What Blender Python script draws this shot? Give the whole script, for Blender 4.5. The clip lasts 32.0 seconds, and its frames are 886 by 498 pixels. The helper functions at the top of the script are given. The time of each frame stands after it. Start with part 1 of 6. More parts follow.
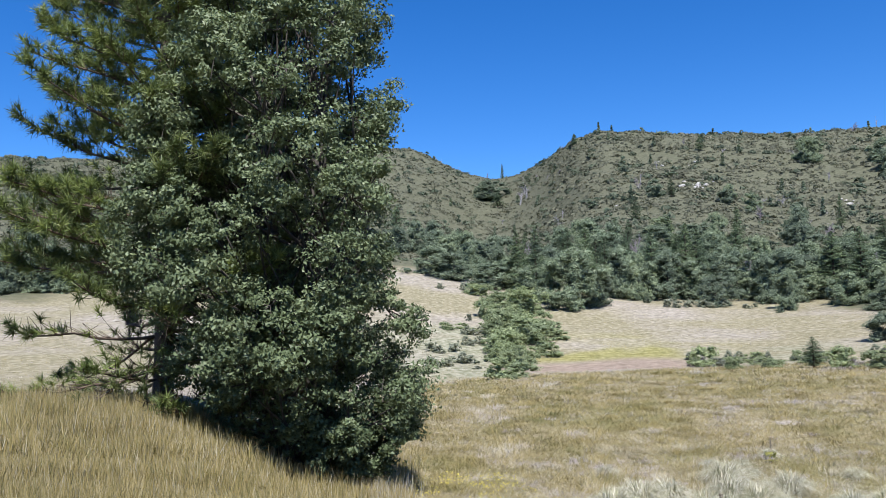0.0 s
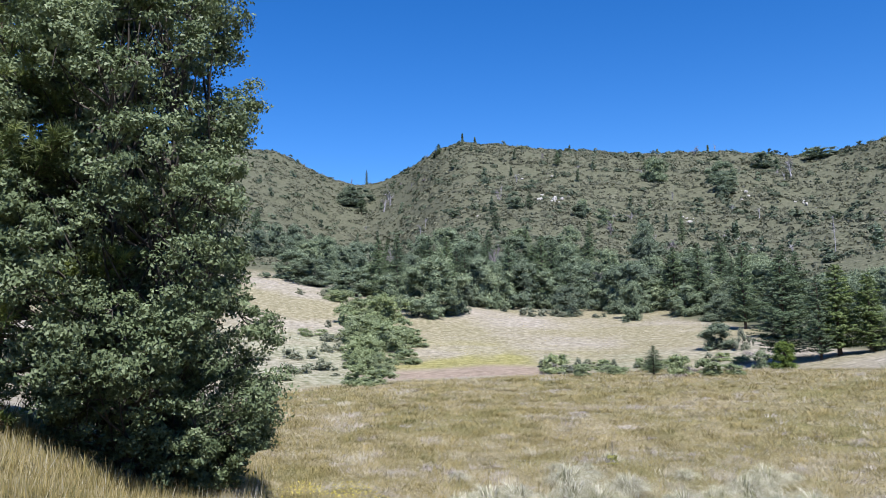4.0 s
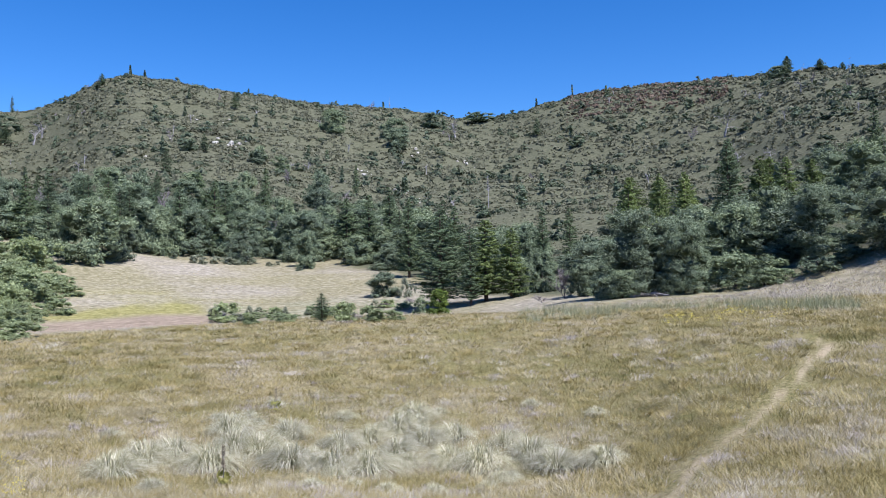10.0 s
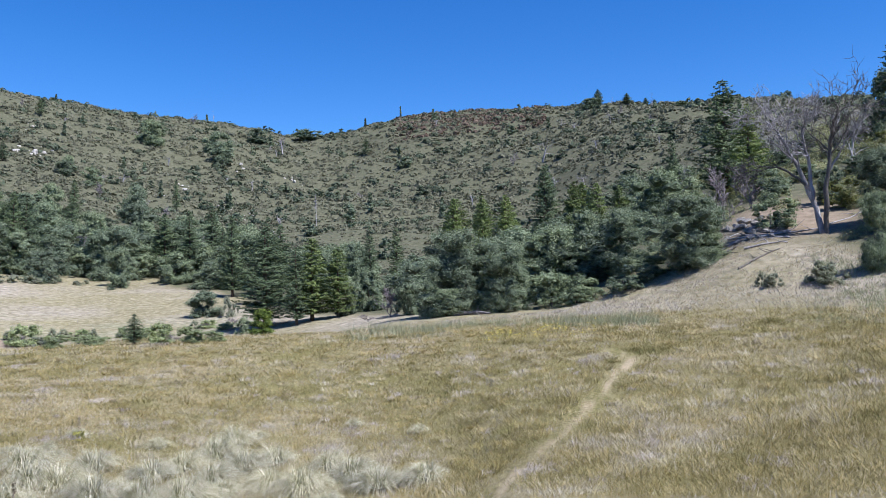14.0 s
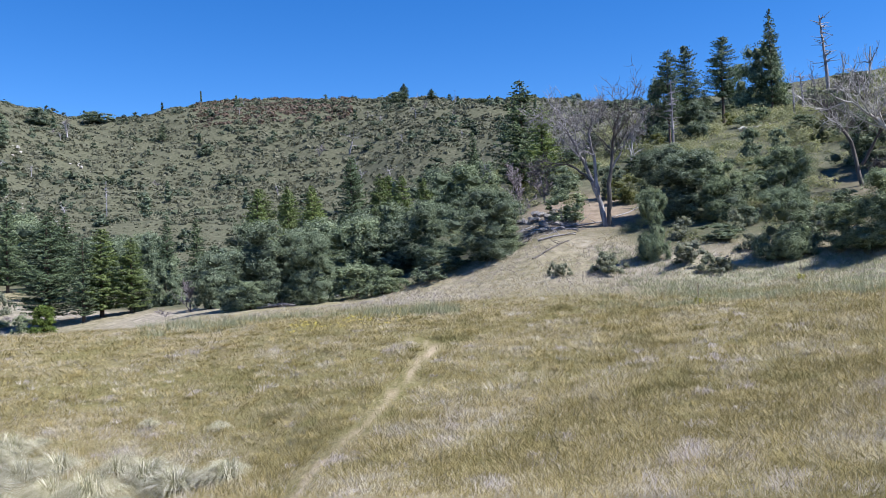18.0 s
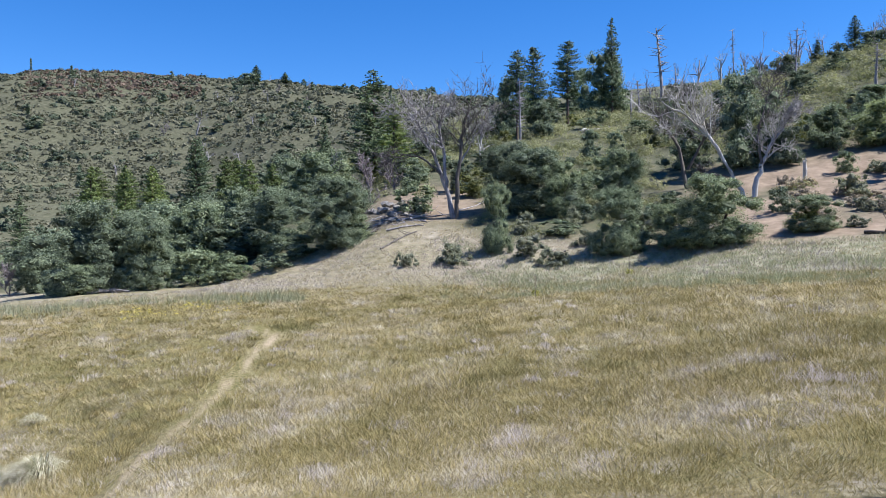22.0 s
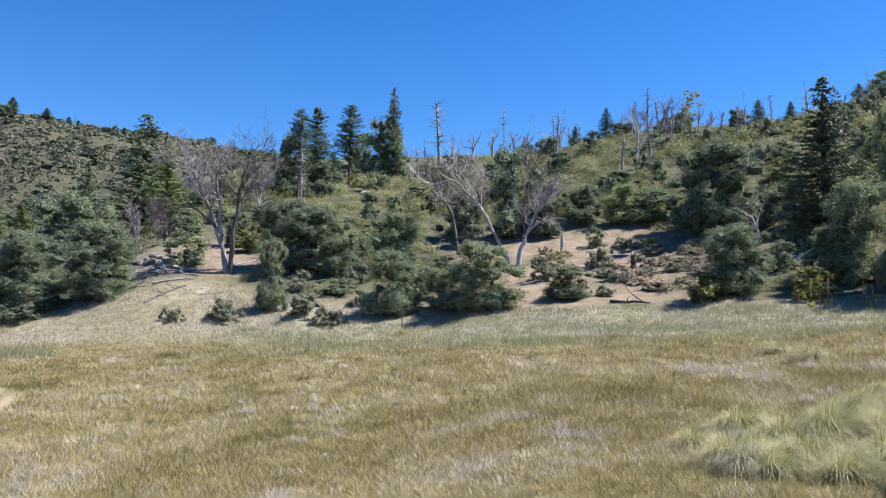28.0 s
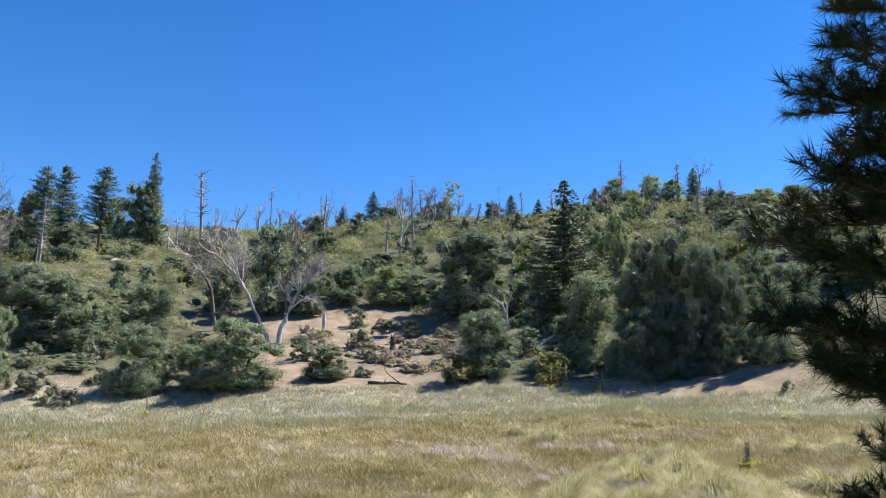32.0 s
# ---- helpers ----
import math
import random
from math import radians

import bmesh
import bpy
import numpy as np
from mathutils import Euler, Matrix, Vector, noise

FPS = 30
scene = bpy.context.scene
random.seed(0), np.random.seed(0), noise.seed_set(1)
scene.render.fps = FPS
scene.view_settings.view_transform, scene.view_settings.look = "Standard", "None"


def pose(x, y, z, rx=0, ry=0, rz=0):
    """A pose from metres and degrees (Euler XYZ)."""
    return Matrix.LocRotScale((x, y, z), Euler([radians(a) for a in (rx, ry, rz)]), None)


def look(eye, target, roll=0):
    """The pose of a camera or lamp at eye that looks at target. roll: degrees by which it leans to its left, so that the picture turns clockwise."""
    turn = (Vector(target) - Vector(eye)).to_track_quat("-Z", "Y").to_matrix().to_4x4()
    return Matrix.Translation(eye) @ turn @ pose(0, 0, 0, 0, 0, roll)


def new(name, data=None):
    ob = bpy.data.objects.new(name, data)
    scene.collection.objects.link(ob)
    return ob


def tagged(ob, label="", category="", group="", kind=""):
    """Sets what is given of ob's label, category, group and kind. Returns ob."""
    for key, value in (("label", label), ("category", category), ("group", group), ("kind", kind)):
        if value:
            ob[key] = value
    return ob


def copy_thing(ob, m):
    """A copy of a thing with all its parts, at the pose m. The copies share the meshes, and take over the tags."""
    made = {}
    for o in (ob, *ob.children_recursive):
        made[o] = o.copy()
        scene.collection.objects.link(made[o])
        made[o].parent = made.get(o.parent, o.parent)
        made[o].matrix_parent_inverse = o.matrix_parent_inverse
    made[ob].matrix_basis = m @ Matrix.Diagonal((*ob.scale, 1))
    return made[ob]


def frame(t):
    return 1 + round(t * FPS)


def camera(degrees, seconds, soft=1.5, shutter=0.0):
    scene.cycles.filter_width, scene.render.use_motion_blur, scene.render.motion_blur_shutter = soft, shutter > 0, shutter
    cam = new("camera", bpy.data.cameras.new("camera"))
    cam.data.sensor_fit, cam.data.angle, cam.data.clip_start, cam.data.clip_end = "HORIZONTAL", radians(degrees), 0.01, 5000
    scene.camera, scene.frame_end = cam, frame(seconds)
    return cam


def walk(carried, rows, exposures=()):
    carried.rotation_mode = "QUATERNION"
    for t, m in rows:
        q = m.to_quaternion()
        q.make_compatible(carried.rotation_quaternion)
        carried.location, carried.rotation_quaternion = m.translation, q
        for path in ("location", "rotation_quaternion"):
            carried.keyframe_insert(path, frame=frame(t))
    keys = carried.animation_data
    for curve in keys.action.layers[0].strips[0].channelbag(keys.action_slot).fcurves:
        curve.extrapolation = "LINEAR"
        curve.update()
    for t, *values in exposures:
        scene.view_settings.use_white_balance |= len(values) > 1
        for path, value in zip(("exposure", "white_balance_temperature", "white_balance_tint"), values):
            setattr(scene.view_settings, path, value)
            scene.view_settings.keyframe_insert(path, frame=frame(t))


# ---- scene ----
cam = camera(58.37, 32.0, soft=0.58)
walk(cam, [
    (0.0, pose(0.02, 0.61, 1.59, 95.55, 1.93, 0.19)),
    (0.5, pose(0.03, 0.61, 1.59, 95.41, 2.01, -1.63)),
    (1.0, pose(0.04, 0.59, 1.60, 95.28, 1.43, -3.04)),
    (1.5, pose(0.05, 0.57, 1.61, 95.24, 0.71, -4.76)),
    (2.0, pose(0.04, 0.57, 1.62, 95.25, 0.54, -4.65)),
    (2.5, pose(0.04, 0.57, 1.62, 95.23, 0.40, -4.66)),
    (3.0, pose(0.06, 0.58, 1.62, 95.30, 0.81, -6.29)),
    (3.5, pose(0.09, 0.60, 1.63, 95.41, 1.23, -8.03)),
    (4.0, pose(0.12, 0.62, 1.61, 95.74, 1.40, -9.81)),
    (4.5, pose(0.14, 0.61, 1.60, 95.61, 1.53, -13.53)),
    (6.5, pose(0.24, 0.55, 1.62, 95.65, 1.34, -17.59)),
    (7.0, pose(0.25, 0.54, 1.62, 95.49, 1.09, -17.53)),
    (7.5, pose(0.27, 0.52, 1.63, 94.55, 0.82, -17.88)),
    (8.0, pose(0.30, 0.51, 1.64, 94.01, 0.95, -21.97)),
    (8.5, pose(0.29, 0.52, 1.64, 93.80, 0.99, -22.69)),
    (9.0, pose(0.31, 0.52, 1.63, 92.98, 1.08, -27.90)),
    (9.5, pose(0.32, 0.52, 1.63, 91.13, 1.12, -31.75)),
    (10.0, pose(0.34, 0.53, 1.62, 91.49, 1.12, -32.93)),
    (10.5, pose(0.35, 0.53, 1.63, 91.50, 1.01, -34.08)),
    (11.0, pose(0.37, 0.52, 1.63, 91.49, 1.17, -34.96)),
    (11.5, pose(0.39, 0.51, 1.63, 91.46, 1.18, -37.00)),
    (12.0, pose(0.40, 0.50, 1.63, 92.22, 0.96, -38.86)),
    (12.5, pose(0.42, 0.49, 1.63, 92.24, 1.08, -41.96)),
    (13.0, pose(0.44, 0.48, 1.63, 92.51, 0.96, -43.57)),
    (13.5, pose(0.43, 0.47, 1.62, 92.68, 1.11, -44.17)),
    (14.0, pose(0.44, 0.46, 1.62, 92.61, 1.17, -45.30)),
    (14.5, pose(0.45, 0.46, 1.62, 92.64, 1.24, -45.71)),
    (16.5, pose(0.46, 0.42, 1.63, 92.80, 1.36, -47.79)),
    (17.0, pose(0.46, 0.39, 1.62, 92.70, 1.61, -52.63)),
    (17.5, pose(0.44, 0.37, 1.60, 92.60, 1.66, -55.49)),
    (18.0, pose(0.43, 0.36, 1.60, 91.66, 1.71, -59.17)),
    (18.5, pose(0.43, 0.35, 1.60, 90.25, 1.98, -60.34)),
    (19.0, pose(0.44, 0.30, 1.58, 90.04, 0.86, -63.04)),
    (19.5, pose(0.47, 0.24, 1.59, 90.12, -0.56, -66.60)),
    (20.0, pose(0.49, 0.21, 1.59, 90.18, -0.23, -67.77)),
    (20.5, pose(0.51, 0.21, 1.58, 90.27, 0.27, -67.42)),
    (21.0, pose(0.54, 0.21, 1.57, 90.41, -0.10, -67.71)),
    (21.5, pose(0.57, 0.19, 1.57, 90.46, 0.40, -68.30)),
    (22.0, pose(0.59, 0.15, 1.57, 90.74, 0.35, -69.89)),
    (22.5, pose(0.61, 0.13, 1.57, 93.81, 0.92, -71.13)),
    (23.0, pose(0.62, 0.11, 1.57, 94.82, 0.64, -72.88)),
    (23.5, pose(0.66, 0.07, 1.57, 95.08, 0.24, -75.10)),
    (24.0, pose(0.67, 0.04, 1.57, 97.10, 0.29, -77.50)),
    (24.5, pose(0.67, 0.03, 1.57, 97.13, -0.22, -78.89)),
    (26.5, pose(0.64, 0.00, 1.53, 95.12, -0.44, -82.32)),
    (27.0, pose(0.62, 0.01, 1.53, 95.07, -0.77, -82.79)),
    (27.5, pose(0.59, 0.03, 1.53, 95.17, -1.06, -85.40)),
    (28.0, pose(0.57, 0.03, 1.55, 95.15, -1.19, -85.89)),
    (28.5, pose(0.56, 0.02, 1.55, 95.27, -1.82, -89.20)),
    (29.0, pose(0.55, -0.01, 1.57, 95.53, -1.77, -93.62)),
    (29.5, pose(0.55, -0.03, 1.58, 95.56, -2.03, -94.68)),
    (30.0, pose(0.55, -0.04, 1.59, 95.76, -1.81, -96.79)),
    (30.5, pose(0.54, -0.06, 1.60, 97.10, -1.80, -97.26)),
    (31.0, pose(0.53, -0.07, 1.61, 98.69, -1.70, -98.58)),
    (31.5, pose(0.53, -0.07, 1.61, 100.00, -1.67, -100.48)),
    (32.0, pose(0.53, -0.07, 1.61, 101.19, -1.41, -102.95)),
], [(0.0, 0.79, 6080, 12), (12.0, 0.77, 5980, 13), (19.0, 0.86, 6140, 12), (24.0, 0.96, 6280, 11), (28.0, 1.02, 6550, 10), (32.0, 1.10, 6800, 10)])

# ---------------------------------------------------------------- light
SUN_AZ, SUN_EL = 170.0, 56.0
world = bpy.data.worlds.new("sky")
scene.world = world
world.use_nodes = True
wn = world.node_tree
sky = wn.nodes.new("ShaderNodeTexSky")
sky.sky_type = "NISHITA"
sky.sun_disc = False
sky.sun_elevation = radians(SUN_EL)
sky.sun_rotation = radians(SUN_AZ)
sky.altitude = 1500
sky.air_density = 1.0
sky.dust_density = 0.1
sky.ozone_density = 4.0
deep = wn.nodes.new("ShaderNodeHueSaturation")
deep.inputs["Saturation"].default_value = 1.32
deep.inputs["Hue"].default_value = 0.508
wn.links.new(sky.outputs[0], deep.inputs["Color"])
wn.links.new(deep.outputs[0], wn.nodes["Background"].inputs[0])
wn.nodes["Background"].inputs[1].default_value = 0.098
sun = new("sun", bpy.data.lights.new("sun", "SUN"))
sun.data.energy = 5.0
sun.data.angle = radians(0.55)
sun.data.color = (1.0, 0.955, 0.88)
sun.matrix_world = look(
    (math.sin(radians(SUN_AZ)) * 50, math.cos(radians(SUN_AZ)) * 50, 50 * math.tan(radians(SUN_EL))), (0, 0, 0))

# ---------------------------------------------------------------- materials


def nodes_of(name):
    m = bpy.data.materials.new(name)
    m.use_nodes = True
    nt = m.node_tree
    return m, nt, nt.nodes["Principled BSDF"]


def add(nt, kind, **values):
    n = nt.nodes.new(kind)
    for k, v in values.items():
        n.inputs[k.replace("_", " ")].default_value = v
    return n


def ramp(nt, source, stops):
    r = nt.nodes.new("ShaderNodeValToRGB")
    e = r.color_ramp.elements
    while len(e) < len(stops):
        e.new(0.5)
    for el, (p, c) in zip(e, stops):
        el.position, el.color = p, (*c, 1)
    nt.links.new(source, r.inputs[0])
    return r.outputs[0]


def mix(nt, fac, a, b, mode="MIX"):
    m = nt.nodes.new("ShaderNodeMix")
    m.data_type, m.blend_type = "RGBA", mode
    for sock, v in ((m.inputs[0], fac), (m.inputs[6], a), (m.inputs[7], b)):
        if isinstance(v, (int, float)):
            sock.default_value = v
        elif isinstance(v, tuple):
            sock.default_value = (*v, 1)
        else:
            nt.links.new(v, sock)
    return m.outputs[2]


def world_noise(nt, scale, detail=4.0, rough=0.55, stretch=None):
    g = nt.nodes.new("ShaderNodeNewGeometry")
    n = add(nt, "ShaderNodeTexNoise", Scale=scale, Detail=detail, Roughness=rough)
    if stretch:
        mp = nt.nodes.new("ShaderNodeMapping")
        mp.inputs["Scale"].default_value = stretch
        nt.links.new(g.outputs["Position"], mp.inputs[0])
        nt.links.new(mp.outputs[0], n.inputs["Vector"])
    else:
        nt.links.new(g.outputs["Position"], n.inputs["Vector"])
    return n.outputs["Fac"]


def tint_of(nt, name="tint"):
    a = nt.nodes.new("ShaderNodeAttribute")
    a.attribute_name = name
    return a.outputs["Fac"]


def foliage(name, dark, mid, light, translucent=0.3, rough=0.55, vary=0.28):
    """Leaves: colour from each clump's tint, varied from tree to tree, with some light through the blade."""
    m, nt, b = nodes_of(name)
    col = ramp(nt, tint_of(nt), ((0.0, dark), (0.5, mid), (1.0, light)))
    info = nt.nodes.new("ShaderNodeObjectInfo")
    per = ramp(nt, info.outputs["Random"], ((0.0, (1 - vary, 1 - vary, 1 - vary * 0.8)), (0.5, (1, 1, 1)), (1.0, (1 + vary * 0.75, 1 + vary * 0.65, 1 + vary * 0.25))))
    col = mix(nt, 1.0, col, per, "MULTIPLY")
    nt.links.new(col, b.inputs["Base Color"])
    b.inputs["Roughness"].default_value = rough
    b.inputs["Specular IOR Level"].default_value = 0.22
    t = nt.nodes.new("ShaderNodeBsdfTranslucent")
    nt.links.new(mix(nt, 1.0, col, (1.08, 1.12, 0.8), "MULTIPLY"), t.inputs[0])
    s = nt.nodes.new("ShaderNodeMixShader")
    s.inputs[0].default_value = min(translucent * 1.3 + 0.03, 0.5)
    nt.links.new(b.outputs[0], s.inputs[1])
    nt.links.new(t.outputs[0], s.inputs[2])
    nt.links.new(s.outputs[0], nt.nodes["Material Output"].inputs[0])
    return m


def bark(name, dark, light, scale=6.0):
    m, nt, b = nodes_of(name)
    n = world_noise(nt, scale, 6, 0.65, (1, 1, 0.25))
    big = world_noise(nt, 0.8, 2)
    col = ramp(nt, n, ((0.3, dark), (0.7, light)))
    col = mix(nt, big, col, mix(nt, 1.0, col, (0.75, 0.75, 0.78), "MULTIPLY"))
    nt.links.new(col, b.inputs["Base Color"])
    b.inputs["Roughness"].default_value = 0.9
    bp = add(nt, "ShaderNodeBump", Strength=0.6, Distance=0.05)
    nt.links.new(n, bp.inputs["Height"])
    nt.links.new(bp.outputs[0], b.inputs["Normal"])
    return m


OAK_LEAF = foliage("oak_leaf", (0.055, 0.075, 0.048), (0.205, 0.255, 0.166), (0.345, 0.398, 0.265), 0.12, 0.7, 0.26)
NEAR_OAK_LEAF = foliage("near_oak_leaf", (0.038, 0.056, 0.026), (0.14, 0.178, 0.088), (0.285, 0.33, 0.19), 0.12, 0.5, 0.1)
# big oak's shaded side put into the leaf colour; dark hill trees share it
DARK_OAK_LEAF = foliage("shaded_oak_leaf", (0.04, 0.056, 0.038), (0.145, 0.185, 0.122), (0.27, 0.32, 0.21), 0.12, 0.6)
PINE_NEEDLE = foliage("pine_needle", (0.035, 0.053, 0.032), (0.09, 0.127, 0.07), (0.18, 0.23, 0.12), 0.12, 0.55)
LIGHT_PINE = foliage("young_pine_needle", (0.06, 0.09, 0.034), (0.155, 0.205, 0.072), (0.27, 0.325, 0.13), 0.25, 0.5)
WILLOW_LEAF = foliage("willow_leaf", (0.15, 0.185, 0.095), (0.31, 0.36, 0.2), (0.43, 0.48, 0.295), 0.25, 0.6, 0.14)
BRIGHT_LEAF = foliage("bright_leaf", (0.06, 0.09, 0.022), (0.15, 0.208, 0.05), (0.26, 0.33, 0.10), 0.3)
YELLOW_LEAF = foliage("autumn_leaf", (0.16, 0.16, 0.05), (0.36, 0.35, 0.11), (0.55, 0.51, 0.19), 0.35)
GREY_LEAF = foliage("sage_leaf", (0.13, 0.143, 0.1), (0.27, 0.285, 0.205), (0.4, 0.405, 0.31), 0.18, 0.65, 0.16)
OLIVE_LEAF = foliage("olive_leaf", (0.085, 0.1, 0.034), (0.21, 0.222, 0.08), (0.34, 0.34, 0.14), 0.25)
PURPLE_WOOD = bark("purplish_twig", (0.13, 0.11, 0.115), (0.36, 0.32, 0.33))
DARK_BARK = bark("dark_bark", (0.03, 0.025, 0.02), (0.10, 0.085, 0.07))
PINE_BARK = bark("pine_bark", (0.05, 0.035, 0.025), (0.17, 0.12, 0.085))
DEAD_WOOD = bark("dead_wood", (0.12, 0.11, 0.115), (0.5, 0.475, 0.49), 4.0)
BLEACHED_WOOD = bark("bleached_wood", (0.35, 0.33, 0.31), (0.68, 0.66, 0.63))
CHARRED_WOOD = bark("charred_wood", (0.02, 0.018, 0.016), (0.10, 0.085, 0.075))
TAN_TWIG = foliage("tan_twig", (0.26, 0.22, 0.165), (0.43, 0.375, 0.29), (0.58, 0.52, 0.42), 0.1, 0.9)
DARK_DEAD = bark("dark_dead_wood", (0.06, 0.052, 0.047), (0.20, 0.18, 0.165))

# ---------------------------------------------------------------- the lie of the land
# Heights are given along rays from the viewpoint as distance and slope angle from eye height.
EYE = 1.6
AZ = (-180, -120, -60, -30, -20, -10, -3, 4, 12, 20, 28, 36, 44, 52, 60, 68, 76, 84, 92, 100, 108, 116, 124, 135, 160, 180)
NEAR_D = (8, 8, 9, 10, 11, 13, 18, 20, 21, 21, 22, 22, 21, 18, 16.5, 15, 14, 13.5, 12, 11.5, 11, 11, 11, 10, 8, 8)
NEAR_Z = (-1.7, -1.7, -1.9, -1.9, -2.2, -2.9, -3.9, -4.3, -4.7, -4.9, -5.2, -5.4, -5.0, -4.0, -3.6, -3.2, -2.8, -2.4, -1.9, -1.7, -1.55, -1.4, -1.3, -1.3, -1.6, -1.7)
CREST_D = (30, 30, 20, 17, 18, 21, 45, 48, 48, 50, 50, 48, 46, 44, 42, 40, 38, 36, 34, 32, 32, 32, 30, 30, 30, 30)
CREST_EL = (-3, -3, -5, -4.8, -5.6, -9.2, -4.5, -3.9, -3.7, -3.5, -3.4, -3.4, -3.15, -2.9, -2.8, -2.5, -2.2, -1.9, -1.6, -1.15, -0.75, -0.3, -0.4, -0.4, -2, -3)
DIP_D = (50, 50, 55, 60, 60, 60, 70, 75, 75, 78, 75, 65, 56, 52, 50, 48, 43, 42, 40, 38, 37, 36, 35, 34, 45, 50)
DIP_EL = (-2.5, -2.5, -4, -3, -3, -4, -4.2, -4.1, -3.9, -3.7, -3.6, -3.3, -2.6, -2.2, -1.6, -0.6, -1.2, -0.9, -0.5, -0.2, 0.3, 0.3, 0.5, 0.3, -1.5, -2.5)
EDGE_D = (90, 90, 130, 160, 170, 170, 175, 165, 160, 155, 135, 80, 70, 62, 58, 58, 48, 47, 46, 45, 42, 40, 38, 36, 70, 90)
EDGE_EL = (0, 0, 1, 2.5, 3, 4, 4.1, 2.7, 1.8, 0.8, -0.1, -2.3, -1.95, -1.65, 0.2, 2.4, 0.5, 0.6, 1.2, 1.5, 1.7, 1.5, 2.0, 2.2, 1, 0)
MID_D = (200, 200, 300, 330, 350, 360, 380, 400, 330, 320, 320, 320, 300, 250, 160, 145, 150, 150, 140, 130, 120, 115, 115, 120, 150, 200)
MID_EL = (4, 4, 6, 7, 7.5, 8, 7.5, 5.5, 7.6, 7, 6, 5.5, 5.5, 5.5, 6, 8.8, 10.5, 10.9, 11.9, 13, 13.2, 14.3, 14, 12.4, 8, 4)
SKY_D = (500, 500, 600, 650, 700, 800, 850, 850, 620, 620, 640, 650, 640, 620, 600, 600, 400, 350, 300, 300, 300, 300, 300, 300, 400, 500)
SKY_EL = (6.55, 6.55, 10.05, 10.95, 11.25, 12.05, 12.05, 9.85, 12.6, 11.65, 11.05, 10.15, 11.65, 11.7, 11.1, 10.05, 9.25, 10, 10, 11, 11, 12, 12, 11, 8, 7)


def pchip(xs, ys, x):
    """Smooth curve through knots along the last axis of ys (shape n, k) with abscissae xs (n, k), at x (n, m); no overshoot."""
    h = np.diff(xs, axis=1)
    s = np.diff(ys, axis=1) / h
    d = np.zeros_like(ys)
    a, b = s[:, :-1], s[:, 1:]
    with np.errstate(divide="ignore", invalid="ignore"):
        inner = np.where(a * b > 0, 3 * (h[:, :-1] + h[:, 1:]) / ((2 * h[:, 1:] + h[:, :-1]) / a + (h[:, 1:] + 2 * h[:, :-1]) / b), 0.0)
    d[:, 1:-1], d[:, 0], d[:, -1] = inner, s[:, 0], s[:, -1]
    k = np.clip((x[:, :, None] >= xs[:, None, :]).sum(2) - 1, 0, xs.shape[1] - 2)
    g = lambda q: np.take_along_axis(q, k, 1)
    hh = g(h)
    t = np.clip((x - g(xs)) / hh, 0, 1)
    y0, y1, d0, d1 = g(ys), np.take_along_axis(ys, k + 1, 1), g(d), np.take_along_axis(d, k + 1, 1)
    return (2 * t**3 - 3 * t**2 + 1) * y0 + (t**3 - 2 * t**2 + t) * hh * d0 + (-2 * t**3 + 3 * t**2) * y1 + (t**3 - t**2) * hh * d1


def along(values, az):
    """A knot's value at azimuths az (degrees)."""
    xs = np.array(AZ, float)[None]
    return pchip(xs, np.array(values, float)[None], np.asarray(az, float).reshape(1, -1))[0]


def ripple(x, y, size, seed):
    """Soft waves of ground, about -1 to 1."""
    r = np.random.RandomState(seed)
    total = np.zeros_like(x)
    for _ in range(7):
        a, p, q = r.uniform(0, 2 * np.pi), r.uniform(0, 6.28), r.uniform(0.6, 1.6)
        total += np.sin((x * np.cos(a) + y * np.sin(a)) * 2 * np.pi / (size * q) + p)
    return total / 3.5


def ground_z(x, y):
    x, y = np.atleast_1d(np.asarray(x, float)), np.atleast_1d(np.asarray(y, float))
    az, d = np.degrees(np.arctan2(x, y)), np.hypot(x, y)
    tan = lambda e: np.tan(np.radians(e))
    nd, cd, dd, ed, md, sd = (along(v, az) for v in (NEAR_D, CREST_D, DIP_D, EDGE_D, MID_D, SKY_D))
    nz, ce, de, ee, me, se = (along(v, az) for v in (NEAR_Z, CREST_EL, DIP_EL, EDGE_EL, MID_EL, SKY_EL))
    zero = np.zeros_like(nd)
    xs = np.stack([zero, zero + 2.0, nd, cd, dd, ed, md, sd, sd * 1.6, sd * 1.6 + 1500, sd * 1.6 + 4000], 1)
    ys = np.stack([zero - EYE, zero - EYE, nz, cd * tan(ce), dd * tan(de), ed * tan(ee), md * tan(me), sd * tan(se),
                   sd * 1.6 * tan(se * 0.45), zero + 30, zero + 20], 1)
    z = pchip(xs, ys, d[:, None])[:, 0] + EYE
    hill = np.clip((d - ed * 1.15) / (ed * 0.8), 0, 1) * np.clip((sd * 1.5 - d) / sd, 0, 1)
    z += ripple(x, y, 6.0, 1) * 0.05 * np.clip(d / 10 - 0.3, 0, 1) + ripple(x, y, 21.0, 2) * 0.10 * np.clip(d / 25 - 0.5, 0, 1)
    z += hill * (ripple(x, y, 90.0, 3) * 0.006 + ripple(x, y, 33.0, 4) * 0.0035) * np.minimum(d, 500)
    return z


def spot(az, d):
    """The place on the ground at an azimuth and a distance from the viewpoint."""
    x, y = d * math.sin(radians(az)), d * math.cos(radians(az))
    return Vector((x, y, float(ground_z(x, y)[0])))


